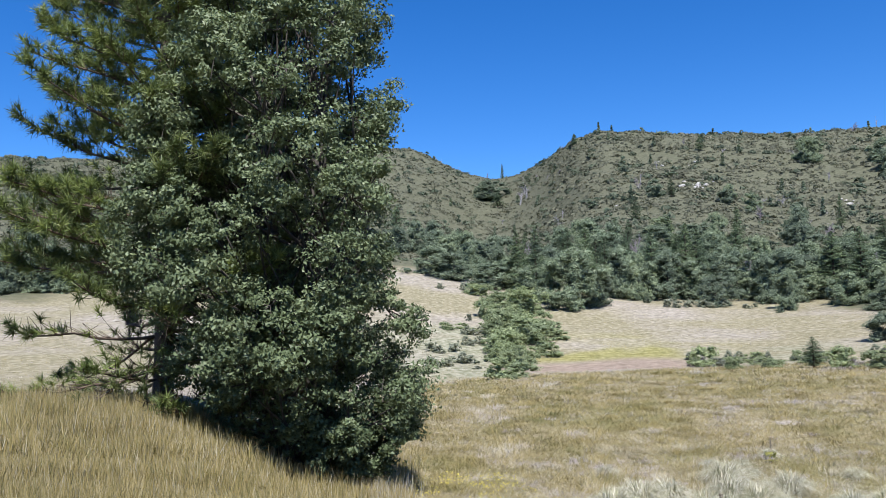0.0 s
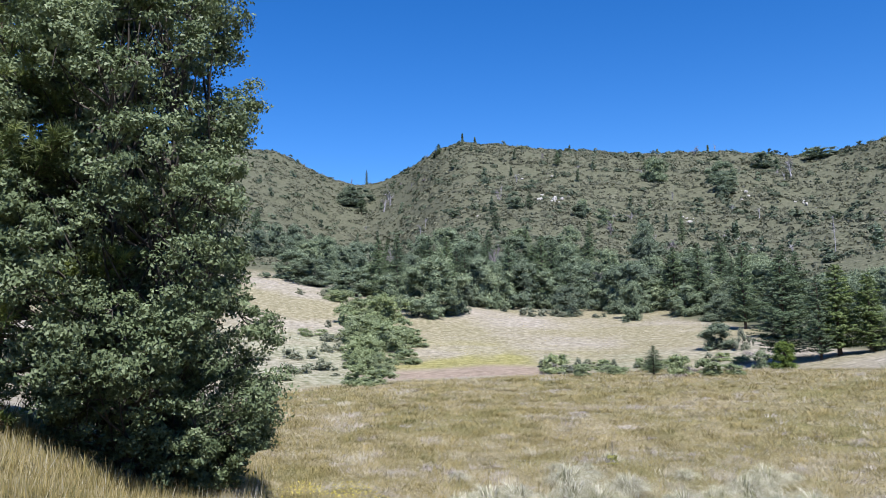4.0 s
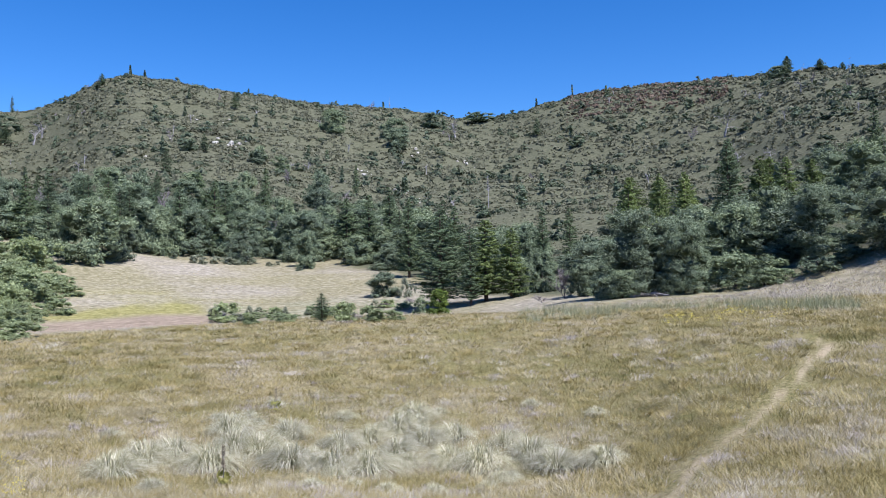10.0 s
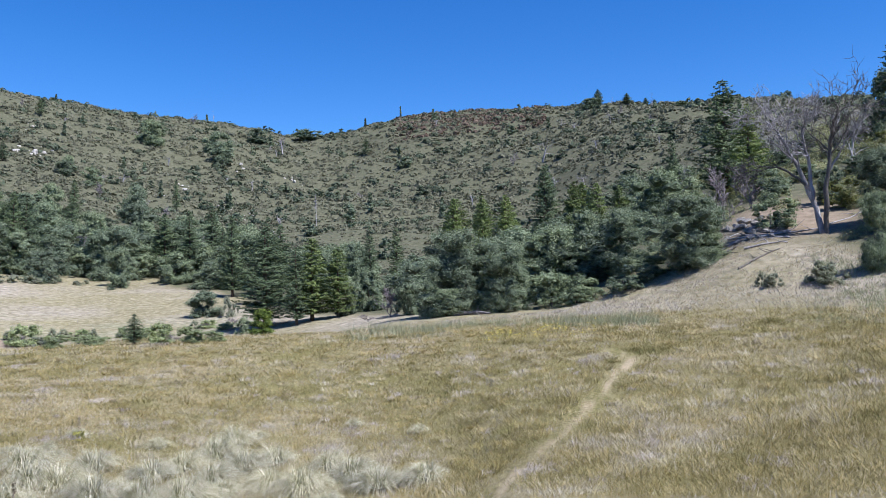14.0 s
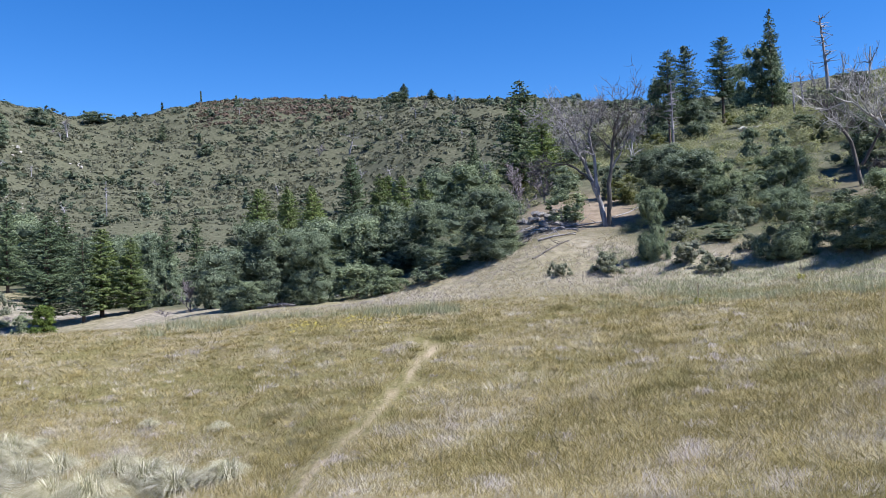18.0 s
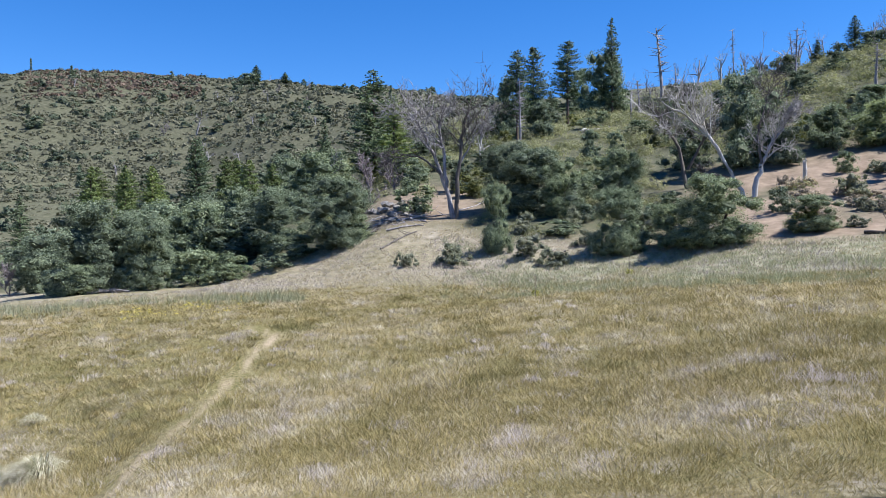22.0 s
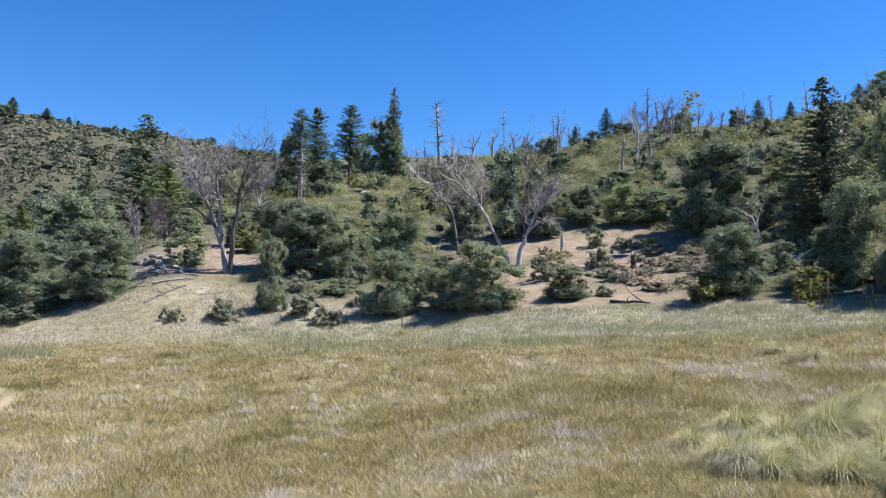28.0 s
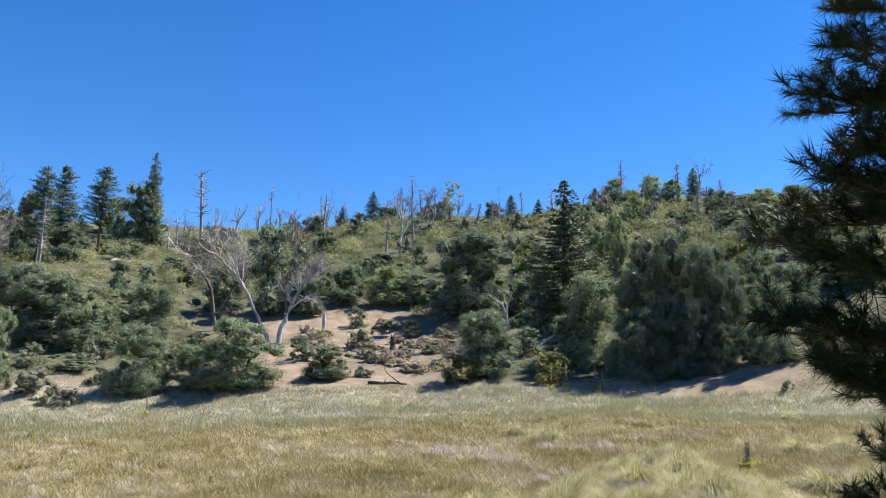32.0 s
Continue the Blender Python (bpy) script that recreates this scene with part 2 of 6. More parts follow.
def mesh_of(name, verts, faces, tint=None, smooth=False):
    """A mesh from arrays of vertices and of triangles or quads."""
    me = bpy.data.meshes.new(name)
    faces = [np.asarray(f, np.int64) for f in (faces if isinstance(faces, (list, tuple)) else [faces]) if len(f)]
    me.vertices.add(len(verts))
    me.vertices.foreach_set("co", np.asarray(verts, np.float32).ravel())
    loops = np.concatenate([f.ravel() for f in faces])
    sizes = np.concatenate([np.full(len(f), f.shape[1]) for f in faces])
    me.loops.add(len(loops))
    me.loops.foreach_set("vertex_index", loops.astype(np.int32))
    me.polygons.add(len(sizes))
    me.polygons.foreach_set("loop_start", np.concatenate([[0], np.cumsum(sizes)[:-1]]).astype(np.int32))
    me.polygons.foreach_set("use_smooth", np.full(len(sizes), smooth))
    me.update(calc_edges=True)
    if tint is not None:
        me.attributes.new("tint", "FLOAT", "POINT").data.foreach_set("value", np.asarray(tint, np.float32))
    return me


# ---------------------------------------------------------------- ground


def ground_material():
    m, nt, b = nodes_of("dry_ground")
    fine = world_noise(nt, 9.0, 8, 0.7)
    patch = world_noise(nt, 0.16, 5, 0.6)
    patch2 = world_noise(nt, 0.045, 4, 0.55)
    straw = ramp(nt, fine, ((0.32, (0.075, 0.062, 0.034)), (0.5, (0.215, 0.18, 0.1)), (0.68, (0.4, 0.35, 0.235))))
    olive = ramp(nt, fine, ((0.32, (0.06, 0.056, 0.025)), (0.52, (0.17, 0.152, 0.066)), (0.74, (0.31, 0.272, 0.14))))
    matted = ramp(nt, fine, ((0.32, (0.1, 0.085, 0.07)), (0.5, (0.27, 0.24, 0.205)), (0.68, (0.45, 0.41, 0.37))))
    straw = mix(nt, ramp(nt, world_noise(nt, 0.9, 5, 0.65), ((0.54, (0, 0, 0)), (0.64, (1, 1, 1)))), straw, matted)
    coarse = world_noise(nt, 1.4, 6, 0.62)
    pale = ramp(nt, coarse, ((0.3, (0.165, 0.146, 0.112)), (0.5, (0.275, 0.243, 0.195)), (0.7, (0.40, 0.362, 0.305))))
    near = mix(nt, ramp(nt, patch, ((0.42, (0, 0, 0)), (0.58, (1, 1, 1)))), straw, olive)
    dry = tint_of(nt, "pale")
    meadow = mix(nt, dry, near, mix(nt, ramp(nt, patch2, ((0.38, (0, 0, 0)), (0.56, (1, 1, 1)))), pale, ramp(nt, coarse, ((0.3, (0.13, 0.118, 0.066)), (0.5, (0.225, 0.2, 0.125)), (0.7, (0.35, 0.312, 0.215))))))
    soil = ramp(nt, world_noise(nt, 0.9, 6, 0.7), ((0.3, (0.151, 0.118, 0.0882)), (0.55, (0.269, 0.21, 0.16)), (0.8, (0.386, 0.315, 0.248))))
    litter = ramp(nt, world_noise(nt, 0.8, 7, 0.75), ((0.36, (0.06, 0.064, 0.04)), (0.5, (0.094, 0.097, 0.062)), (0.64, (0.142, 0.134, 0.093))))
    lush = ramp(nt, coarse, ((0.3, (0.14, 0.135, 0.05)), (0.5, (0.235, 0.215, 0.082)), (0.7, (0.34, 0.31, 0.15))))
    meadow = mix(nt, tint_of(nt, "lush"), meadow, lush)
    meadow = mix(nt, tint_of(nt, "sedge"), meadow, ramp(nt, coarse, ((0.34, (0.12, 0.125, 0.07)), (0.5, (0.235, 0.23, 0.155)), (0.66, (0.37, 0.35, 0.27)))))
    trail = tint_of(nt, "trail")
    brush = tint_of(nt, "brush")
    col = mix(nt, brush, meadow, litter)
    col = mix(nt, tint_of(nt, "soil"), col, soil)
    col = mix(nt, trail, col, ramp(nt, fine, ((0.3, (0.29, 0.23, 0.15)), (0.7, (0.44, 0.37, 0.265)))))
    nt.links.new(col, b.inputs["Base Color"])
    b.inputs["Roughness"].default_value = 0.95
    b.inputs["Specular IOR Level"].default_value = 0.1
    bp = add(nt, "ShaderNodeBump", Strength=0.7, Distance=0.06)
    nt.links.new(fine, bp.inputs["Height"])
    nt.links.new(bp.outputs[0], b.inputs["Normal"])
    return m


def smooth01(x):
    x = np.clip(x, 0, 1)
    return x * x * (3 - 2 * x)


TRAIL = [(47.0, 12.0), (48.0, 15.3), (49.8, 18.4), (52.8, 20.8), (55.3, 24.5), (56.4, 26.1), (56.6, 27.4), (57.0, 29.0), (58.2, 31.2), (57.6, 32.4), (56.6, 33.6)]


def line_gap(x, y, line):
    """Distance from a line of azimuths and distances."""
    pts = [(d * math.sin(radians(a)), d * math.cos(radians(a))) for a, d in line]
    best = np.full(len(x), 1e9)
    for (ax, ay), (bx, by) in zip(pts[:-1], pts[1:]):
        ex, ey = bx - ax, by - ay
        t = np.clip(((x - ax) * ex + (y - ay) * ey) / (ex * ex + ey * ey), 0, 1)
        best = np.minimum(best, np.hypot(x - ax - t * ex, y - ay - t * ey))
    return best


def trail_gap(x, y):
    """Distance from the foot trail."""
    return line_gap(x, y, TRAIL)


def zones(x, y):
    """How far the ground is brush, pale meadow or bare soil."""
    az, d = np.degrees(np.arctan2(x, y)), np.hypot(x, y)
    ed, cd = along(EDGE_D, az), along(CREST_D, az)
    wave = ripple(x, y, 40, 11) * 0.05 + ripple(x, y, 13, 12) * 0.03
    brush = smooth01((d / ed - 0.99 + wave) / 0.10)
    pale = smooth01((d - cd * 1.02) / (cd * 0.22)) * (1 - brush)
    soil = smooth01(1.25 - np.abs(az - 95) / 9.5) * smooth01((d - 42) / 4) * smooth01((76 - d) / 12) * smooth01(1.0 + ripple(x, y, 7, 13) * 0.5)
    soil = np.maximum(soil, smooth01(1 - np.abs(az - 122) / 10) * smooth01((d - 36) / 2) * smooth01((47 - d) / 6) * 0.9)
    soil = np.maximum(soil, smooth01(1.2 - np.abs(az - 69) / 6) * smooth01((d - 57) / 4) * smooth01((80 - d) / 12) * 0.85)
    band = lambda lo, hi, soft: smooth01((d - lo + 2.5 * ripple(x, y, 17, 14)) / soft + 0.5) * smooth01((hi - d + 2.5 * ripple(x, y, 15, 30)) / soft + 0.5)
    lush = smooth01(1.6 - np.abs(az - 11) / 5.5) * band(92, 103, 3.0) * smooth01(0.9 + 0.9 * ripple(x, y, 12, 31))
    lush = np.maximum(lush, 0.4 * smooth01(1.6 - np.abs(az - 12) / 6.5) * band(103, 117, 5.0) * smooth01(0.6 + ripple(x, y, 9, 32)))
    trail = smooth01((0.17 + 0.09 * ripple(x, y, 1.3, 15) - trail_gap(x + 0.2 * ripple(x, y, 2.6, 16), y)) / 0.14) * (0.75 + 0.25 * ripple(x, y, 3.0, 20))
    sedge = smooth01((az - 72) / 8) * smooth01((d - cd * 0.93) / 3.0) * smooth01((ed - d) / 3.0 + 0.3) * smooth01(0.8 + 0.6 * ripple(x, y, 8, 17))
    sedge = np.maximum(sedge, smooth01(1.7 - np.abs(az + 0.8) / 4.2) * band(78, 119, 6.0) * smooth01(0.75 + 0.5 * ripple(x, y, 9, 18)))
    sedge = np.maximum(sedge, 0.6 * smooth01(1.5 - np.abs(az - 25) / 8) * band(86, 104, 8.0) * smooth01(0.5 + ripple(x, y, 8, 33)))
    soil = np.maximum(soil, smooth01(1.6 - np.abs(az - 11.5) / 6.0) * band(83, 91, 3.0))
    return brush, pale, soil, lush, trail, sedge


def build_ground():
    az = np.concatenate([np.arange(-180, -45, 5.0), np.arange(-45, -31, 1.0), np.arange(-31, 136, 0.32), np.arange(137, 180, 3.0)])
    d = np.concatenate([[0.0], np.geomspace(1.0, 60, 120), np.geomspace(61, 900, 110), np.geomspace(950, 4500, 14)])
    na, nd = len(az), len(d)
    A, Dd = np.meshgrid(np.radians(az), d, indexing="ij")
    x, y = (Dd * np.sin(A)).ravel(), (Dd * np.cos(A)).ravel()
    z = ground_z(x, y)
    i, j = np.meshgrid(np.arange(na), np.arange(nd - 1), indexing="ij")
    i2 = (i + 1) % na
    quads = np.stack([i * nd + j, i * nd + j + 1, i2 * nd + j + 1, i2 * nd + j], -1).reshape(-1, 4)
    me = mesh_of("ground", np.stack([x, y, z], 1), [quads], smooth=True)
    for key, val in zip(("brush", "pale", "soil", "lush", "trail", "sedge"), zones(x, y)):
        me.attributes.new(key, "FLOAT", "POINT").data.foreach_set("value", val.astype(np.float32))
    me.materials.append(ground_material())
    ob = new("ground", me)
    return tagged(ob, "dry grassy meadow sheet rising into brushy hills", "ground", kind="structure")


ground = build_ground()

# ---------------------------------------------------------------- plants


def part(name, me, material, parent, label="", kind=""):
    """One mesh object under a thing."""
    if not me.materials:
        me.materials.append(material)
    ob = new(name, me)
    ob.parent = parent
    return tagged(ob, label, kind=kind)


def tubes(lines, sides=5):
    """Tapered limbs: lines of (points (n, 3), radii (n)). Returns vertices and quads."""
    V, F, base = [], [], 0
    for pts, rad in lines:
        pts, rad = np.asarray(pts, float), np.asarray(rad, float)
        t = np.gradient(pts, axis=0)
        t /= np.linalg.norm(t, axis=1)[:, None] + 1e-9
        ref = np.where(np.abs(t[:, 2:3]) > 0.9, np.array([[1.0, 0, 0]]), np.array([[0, 0, 1.0]]))
        u = np.cross(t, ref)
        u /= np.linalg.norm(u, axis=1)[:, None] + 1e-9
        w = np.cross(t, u)
        a = np.arange(sides) * 2 * np.pi / sides
        ring = pts[:, None] + rad[:, None, None] * (np.cos(a)[None, :, None] * u[:, None] + np.sin(a)[None, :, None] * w[:, None])
        n = len(pts)
        V.append(ring.reshape(-1, 3))
        i, k = np.meshgrid(np.arange(n - 1), np.arange(sides), indexing="ij")
        k2 = (k + 1) % sides
        F.append((base + np.stack([i * sides + k, i * sides + k2, (i + 1) * sides + k2, (i + 1) * sides + k], -1)).reshape(-1, 4))
        base += n * sides
    return np.concatenate(V), np.concatenate(F)


def cards(centres, out, size, rng, aspect=0.6, spread=0.9, sides=3):
    """Small leaf blades, facing roughly along out. Returns vertices and faces."""
    n = len(centres)
    nrm = out + rng.normal(0, spread, (n, 3))
    nrm /= np.linalg.norm(nrm, axis=1)[:, None] + 1e-9
    nrm *= np.where((nrm * out).sum(1) < 0, -1, 1)[:, None]
    u = np.cross(nrm, rng.normal(0, 1, (n, 3)))
    u /= np.linalg.norm(u, axis=1)[:, None] + 1e-9
    w = np.cross(nrm, u)
    s = (np.asarray(size) * rng.uniform(0.6, 1.4, n))[:, None]
    if sides == 3:
        v = np.stack([centres - u * s - w * s * aspect, centres + u * s * 1.25 - w * s * 0.2, centres - u * s * 0.3 + w * s * aspect * 1.2 + nrm * s * 0.2], 1)
        return v.reshape(-1, 3), np.arange(3 * n).reshape(-1, 3)
    v = np.stack([centres - u * s, centres - w * s * aspect + nrm * s * 0.15, centres + u * s, centres + w * s * aspect + nrm * s * 0.15], 1)
    return v.reshape(-1, 3), np.arange(4 * n).reshape(-1, 4)


def wander(start, heading, length, radius, rng, steps=6, bend=0.25, rise=0.0, tip=0.25):
    """One limb that bends on its way; returns (points, radii)."""
    p, h = np.array(start, float), np.array(heading, float)
    h /= np.linalg.norm(h)
    pts = [p.copy()]
    for _ in range(steps):
        h = h + rng.normal(0, bend, 3) * 0.6 + np.array([0, 0, rise])
        h /= np.linalg.norm(h)
        p = p + h * length / steps
        pts.append(p.copy())
    return np.array(pts), radius * np.linspace(1, tip, steps + 1)


def skeleton(height, radius, rng, forks=3, levels=3, spread=0.7, start=0.3, lean=(0, 0, 1), bend=0.22, twigs=4):
    """A branching trunk: a list of limbs and the ends of the last ones."""
    trunk = wander((0, 0, -0.3), lean, height * 0.62, radius, rng, 7, bend * 0.5, 0.02, 0.45)
    limbs, layer, ends = [trunk], [(trunk, height * 0.5)], []
    for lev in range(levels):
        nxt = []
        for (pts, rad), ln in layer:
            for _ in range(forks if lev == 0 else twigs):
                k = rng.uniform(start if lev == 0 else 0.3, 1.0) * (len(pts) - 1)
                i = int(k)
                q = pts[i] + (pts[min(i + 1, len(pts) - 1)] - pts[i]) * (k - i)
                dirn = pts[min(i + 1, len(pts) - 1)] - pts[max(i - 1, 0)]
                dirn = dirn / (np.linalg.norm(dirn) + 1e-9) + rng.normal(0, spread, 3) * np.array([1, 1, 0.6])
                l2 = ln * rng.uniform(0.5, 0.9)
                limb = wander(q, dirn, l2, max(rad[i] * rng.uniform(0.45, 0.7), 0.028), rng, 5, bend, 0.06, 0.2)
                limbs.append(limb)
                nxt.append((limb, l2 * 0.6))
                ends.append(limb[0][-1])
        layer = nxt
    return limbs, np.array(ends)


GOLD = (1 + 5**0.5) / 2
ICO_V = np.array([(x, y * GOLD, 0) for x in (-1, 1) for y in (-1, 1)] + [(0, x, y * GOLD) for x in (-1, 1) for y in (-1, 1)] + [(y * GOLD, 0, x) for x in (-1, 1) for y in (-1, 1)]) / (1 + GOLD**2) ** 0.5
ICO_F = np.array([(i, j, k) for i in range(12) for j in range(i + 1, 12) for k in range(j + 1, 12)
                  if max(np.linalg.norm(ICO_V[i] - ICO_V[j]), np.linalg.norm(ICO_V[j] - ICO_V[k]), np.linalg.norm(ICO_V[i] - ICO_V[k])) < 1.1])


def crown_cloud(lobes, leaves, height, width, rng, leaf, low=0.12, peak=0.5, irregular=0.25, core=0.5, lobe=(0.08, 0.23)):
    """A leafy crown: boughs inside an uneven egg-shaped outline, each carrying sprays of leaves that face outwards
    round a core coloured dark for shade. Returns vertices, faces and tints.
    """
    C, O, T, K = [], [], [], []
    ph = rng.uniform(0, 6.28, 4)
    sprays = max(3, leaves // 13)
    for n in range(lobes):
        h = low + (1 - low) * rng.uniform(0, 1) ** 1.15
        t = (h - low) / (1 - low)
        t = 0.5 * t / peak if t < peak else 0.5 + 0.5 * (t - peak) / (1 - peak)
        prof = max(1 - abs(2 * t - 1) ** 2.3, 0.03) ** 0.55
        if t < 0.5:
            prof = max(prof, 0.72)
        a, q = rng.uniform(0, 2 * np.pi), rng.uniform(0, 1) ** 0.35
        if low < 0.05 and n % 4 == 0:
            h, prof, q = rng.uniform(0.03, 0.24), max(prof, 0.86), rng.uniform(0.55, 1)
        elif n % 5 == 0:
            q = rng.uniform(0, 0.5)
        s0 = width * 0.16
        rad = (width * 0.5 - s0 * 0.6) * prof * q * (1 + rng.normal(0, irregular) * 0.5 + 0.2 * math.sin(2 * a + ph[0] + 5 * h) + 0.14 * math.sin(5 * a + ph[1] - 7 * h))
        c = np.array([rad * np.cos(a), rad * np.sin(a), min(h * height, height - s0 * 0.8)])
        s = width * rng.uniform(*lobe) * (0.7 + 0.3 * prof) * (1.25 if q < 0.5 else 1.0)
        out = np.array([np.cos(a) * q, np.sin(a) * q, 0.35 + 0.5 * (h - 0.4)])
        d = rng.normal(0, 1, (sprays, 3))
        d = d / np.linalg.norm(d, axis=1)[:, None] + out * 0.75
        d /= np.linalg.norm(d, axis=1)[:, None]
        tone = rng.normal(0.46, 0.1)
        st = np.clip(tone + rng.normal(0, 0.11, sprays), 0, 1)
        k = rng.randint(0, sprays, leaves)
        off = rng.normal(0, 1, (leaves, 3))
        off /= np.linalg.norm(off, axis=1)[:, None]
        C.append(c + d[k] * (s * rng.uniform(0.58, 1.02, sprays))[k][:, None] + off * s * 0.32 * rng.uniform(0.3, 1.1, (leaves, 1)) * np.array([1.15, 1.15, 0.75]))
        # solid lump inside each bough, stands in for the shaded interior
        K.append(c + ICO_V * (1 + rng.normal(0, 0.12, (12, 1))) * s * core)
        O.append(d[k] * 0.6 + off * 0.55 + np.array([0, 0, 0.2]))
        T.append(np.clip(st[k] + rng.normal(0, 0.1, leaves), 0, 1))
    C, O, T = np.concatenate(C), np.concatenate(O), np.concatenate(T)
    V, F = cards(C, O, leaf * 1.15, rng, 0.62, 0.52)
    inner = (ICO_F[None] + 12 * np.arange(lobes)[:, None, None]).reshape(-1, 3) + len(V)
    # lumps take a fixed dark tint: crown's inner shade put into their colour
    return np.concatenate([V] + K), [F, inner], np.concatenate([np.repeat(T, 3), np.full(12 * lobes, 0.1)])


def conifer_parts(height, width, rng, whorls=22, per=6, low=0.1, leaf=0.35, ragged=0.25, slope=-0.15, power=0.85):
    """A conifer: the trunk line, and flat needle sprays on uneven branches round it. Returns limbs, vertices, faces and tints."""
    limbs = [(np.array([[0, 0, -0.3], [0.05, 0, height * 0.5], [0, 0.04, height]]), np.array([height * 0.018, height * 0.011, 0.02]))]
    C, O, T = [], [], []
    ph = rng.uniform(0, 6.28, 3)
    for i in range(whorls * per):
        h = min(low + (0.995 - low) * rng.uniform(0, 1) ** 1.08, 0.985)
        a = rng.uniform(0, 2 * np.pi)
        uneven = 1 + ragged * (0.55 * math.sin(2 * a + 4 * h + ph[0]) + 0.45 * math.sin(3 * a - 11 * h + ph[1])) + rng.normal(0, ragged * 0.45)
        r = width * 0.5 * max((1 - h) ** power * min(1.0, 0.62 + 2.2 * (h - low)), 0.035) * np.clip(uneven, 0.45, 1.3) * rng.uniform(0.72, 1.06)
        n = max(5, int(r / leaf * 1.8))
        t = rng.uniform(0.1, 1, n) ** 0.8
        side = rng.normal(0, 0.13 * r, n) * (1.15 - t)
        ca, sa = math.cos(a), math.sin(a)
        p = np.stack([ca * r * t - sa * side, sa * r * t + ca * side, h * height + r * (slope * t + 0.22 * t**2) + rng.normal(0, leaf * 0.3, n)], 1)
        if i % (per * 2) < 3:
            limbs.append((np.array([[0, 0, h * height], [ca * r, sa * r, h * height + r * (slope + 0.2)]]), np.array([0.02 + r * 0.012, 0.008])))
        C.append(p)
        O.append(np.tile(np.array([ca * 0.75, sa * 0.75, 0.55]), (n, 1)))
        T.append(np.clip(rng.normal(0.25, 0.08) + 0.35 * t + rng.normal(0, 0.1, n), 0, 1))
    C, O, T = np.concatenate(C), np.concatenate(O), np.concatenate(T)
    V, F = cards(C, O, leaf * 1.15, rng, 0.5, 0.5)
    return limbs, V, F, np.repeat(T, 3)


def tree_thing(name, limbs, crown, wood, leaf, label, category, crown_name="crown"):
    root = new(name)
    root.empty_display_size = 0.3
    thick, thin = [q for q in limbs if q[1][0] > 0.045], [q for q in limbs if q[1][0] <= 0.045]
    v, f = tubes(thick or limbs)
    if thick and thin:
        v2, f2 = tubes(thin, 3)
        v, f = np.concatenate([v, v2]), np.concatenate([f, f2 + len(v)])
    part("trunk", mesh_of("trunk", v, [f], smooth=True), wood, root)
    if crown is not None:
        V, F, T = crown
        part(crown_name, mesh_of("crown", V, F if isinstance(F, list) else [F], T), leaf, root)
    return tagged(root, label, category)


PARK = pose(0, 0, -500)
models = {}


def model(key, kind, seed, **k):
    """Build one plant of a kind, to be copied; unit shapes are 10 m high and 8 m wide for trees."""
    rng = np.random.RandomState(seed)
    if kind == "oak":
        limbs, _ = skeleton(k["h"] * 0.8, k["h"] * 0.022, rng, 4, 2, 0.6, 0.2, twigs=3)
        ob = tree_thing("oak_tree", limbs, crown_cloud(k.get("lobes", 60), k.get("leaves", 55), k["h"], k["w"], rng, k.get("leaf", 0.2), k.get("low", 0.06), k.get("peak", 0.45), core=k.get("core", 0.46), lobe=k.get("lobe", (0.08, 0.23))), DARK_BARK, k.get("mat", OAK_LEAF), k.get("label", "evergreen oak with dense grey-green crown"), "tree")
    elif kind == "conifer":
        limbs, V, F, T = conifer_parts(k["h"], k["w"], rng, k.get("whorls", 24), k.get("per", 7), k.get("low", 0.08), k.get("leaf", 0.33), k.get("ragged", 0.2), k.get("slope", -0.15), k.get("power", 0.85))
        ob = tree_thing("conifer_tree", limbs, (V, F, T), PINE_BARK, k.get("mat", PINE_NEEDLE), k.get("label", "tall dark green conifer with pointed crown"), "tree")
    elif kind == "dead":
        limbs, _ = skeleton(k["h"], k["h"] * k.get("girth", 0.04), rng, k.get("forks", 5), k.get("levels", 3), k.get("spread", 0.6), k.get("start", 0.25), k.get("lean", (0.05, 0, 1)), 0.3, k.get("twigs", 4))
        ob = tree_thing("dead_tree", limbs, None, k.get("mat", DEAD_WOOD), None, k.get("label", "leafless dead oak with grey branches"), "dead tree")
    elif kind == "snag":
        h = k["h"]
        limbs = [wander((0, 0, -0.3), (0.01, 0.0, 1), h, h * 0.022, rng, 6, 0.04, 0.02, 0.3)]
        for i in range(k.get("stubs", 12)):
            j = rng.uniform(0.3, 0.97)
            q = limbs[0][0][min(int(j * 6), 5)] * (1 - (j * 6) % 1) + limbs[0][0][min(int(j * 6) + 1, 6)] * ((j * 6) % 1)
            a = rng.uniform(0, 6.28)
            limbs.append(wander(q, (math.cos(a), math.sin(a), rng.uniform(-0.2, 0.5)), h * rng.uniform(0.03, 0.15), h * 0.006, rng, 3, 0.35))
        ob = tree_thing("dead_snag", limbs, None, k.get("mat", DEAD_WOOD), None, k.get("label", "bare standing dead conifer trunk"), "dead tree")
    elif kind == "shrub":
        limbs, _ = skeleton(k["h"] * 0.7, 0.035 * k["h"], rng, 5, 1, 0.8, 0.05)
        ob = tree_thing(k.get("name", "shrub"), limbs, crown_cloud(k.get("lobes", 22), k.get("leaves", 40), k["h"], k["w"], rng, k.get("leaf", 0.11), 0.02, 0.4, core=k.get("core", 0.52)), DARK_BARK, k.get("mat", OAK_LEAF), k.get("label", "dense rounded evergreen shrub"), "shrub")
    ob.matrix_basis = PARK
    models[key] = ob
    return ob


used = set()


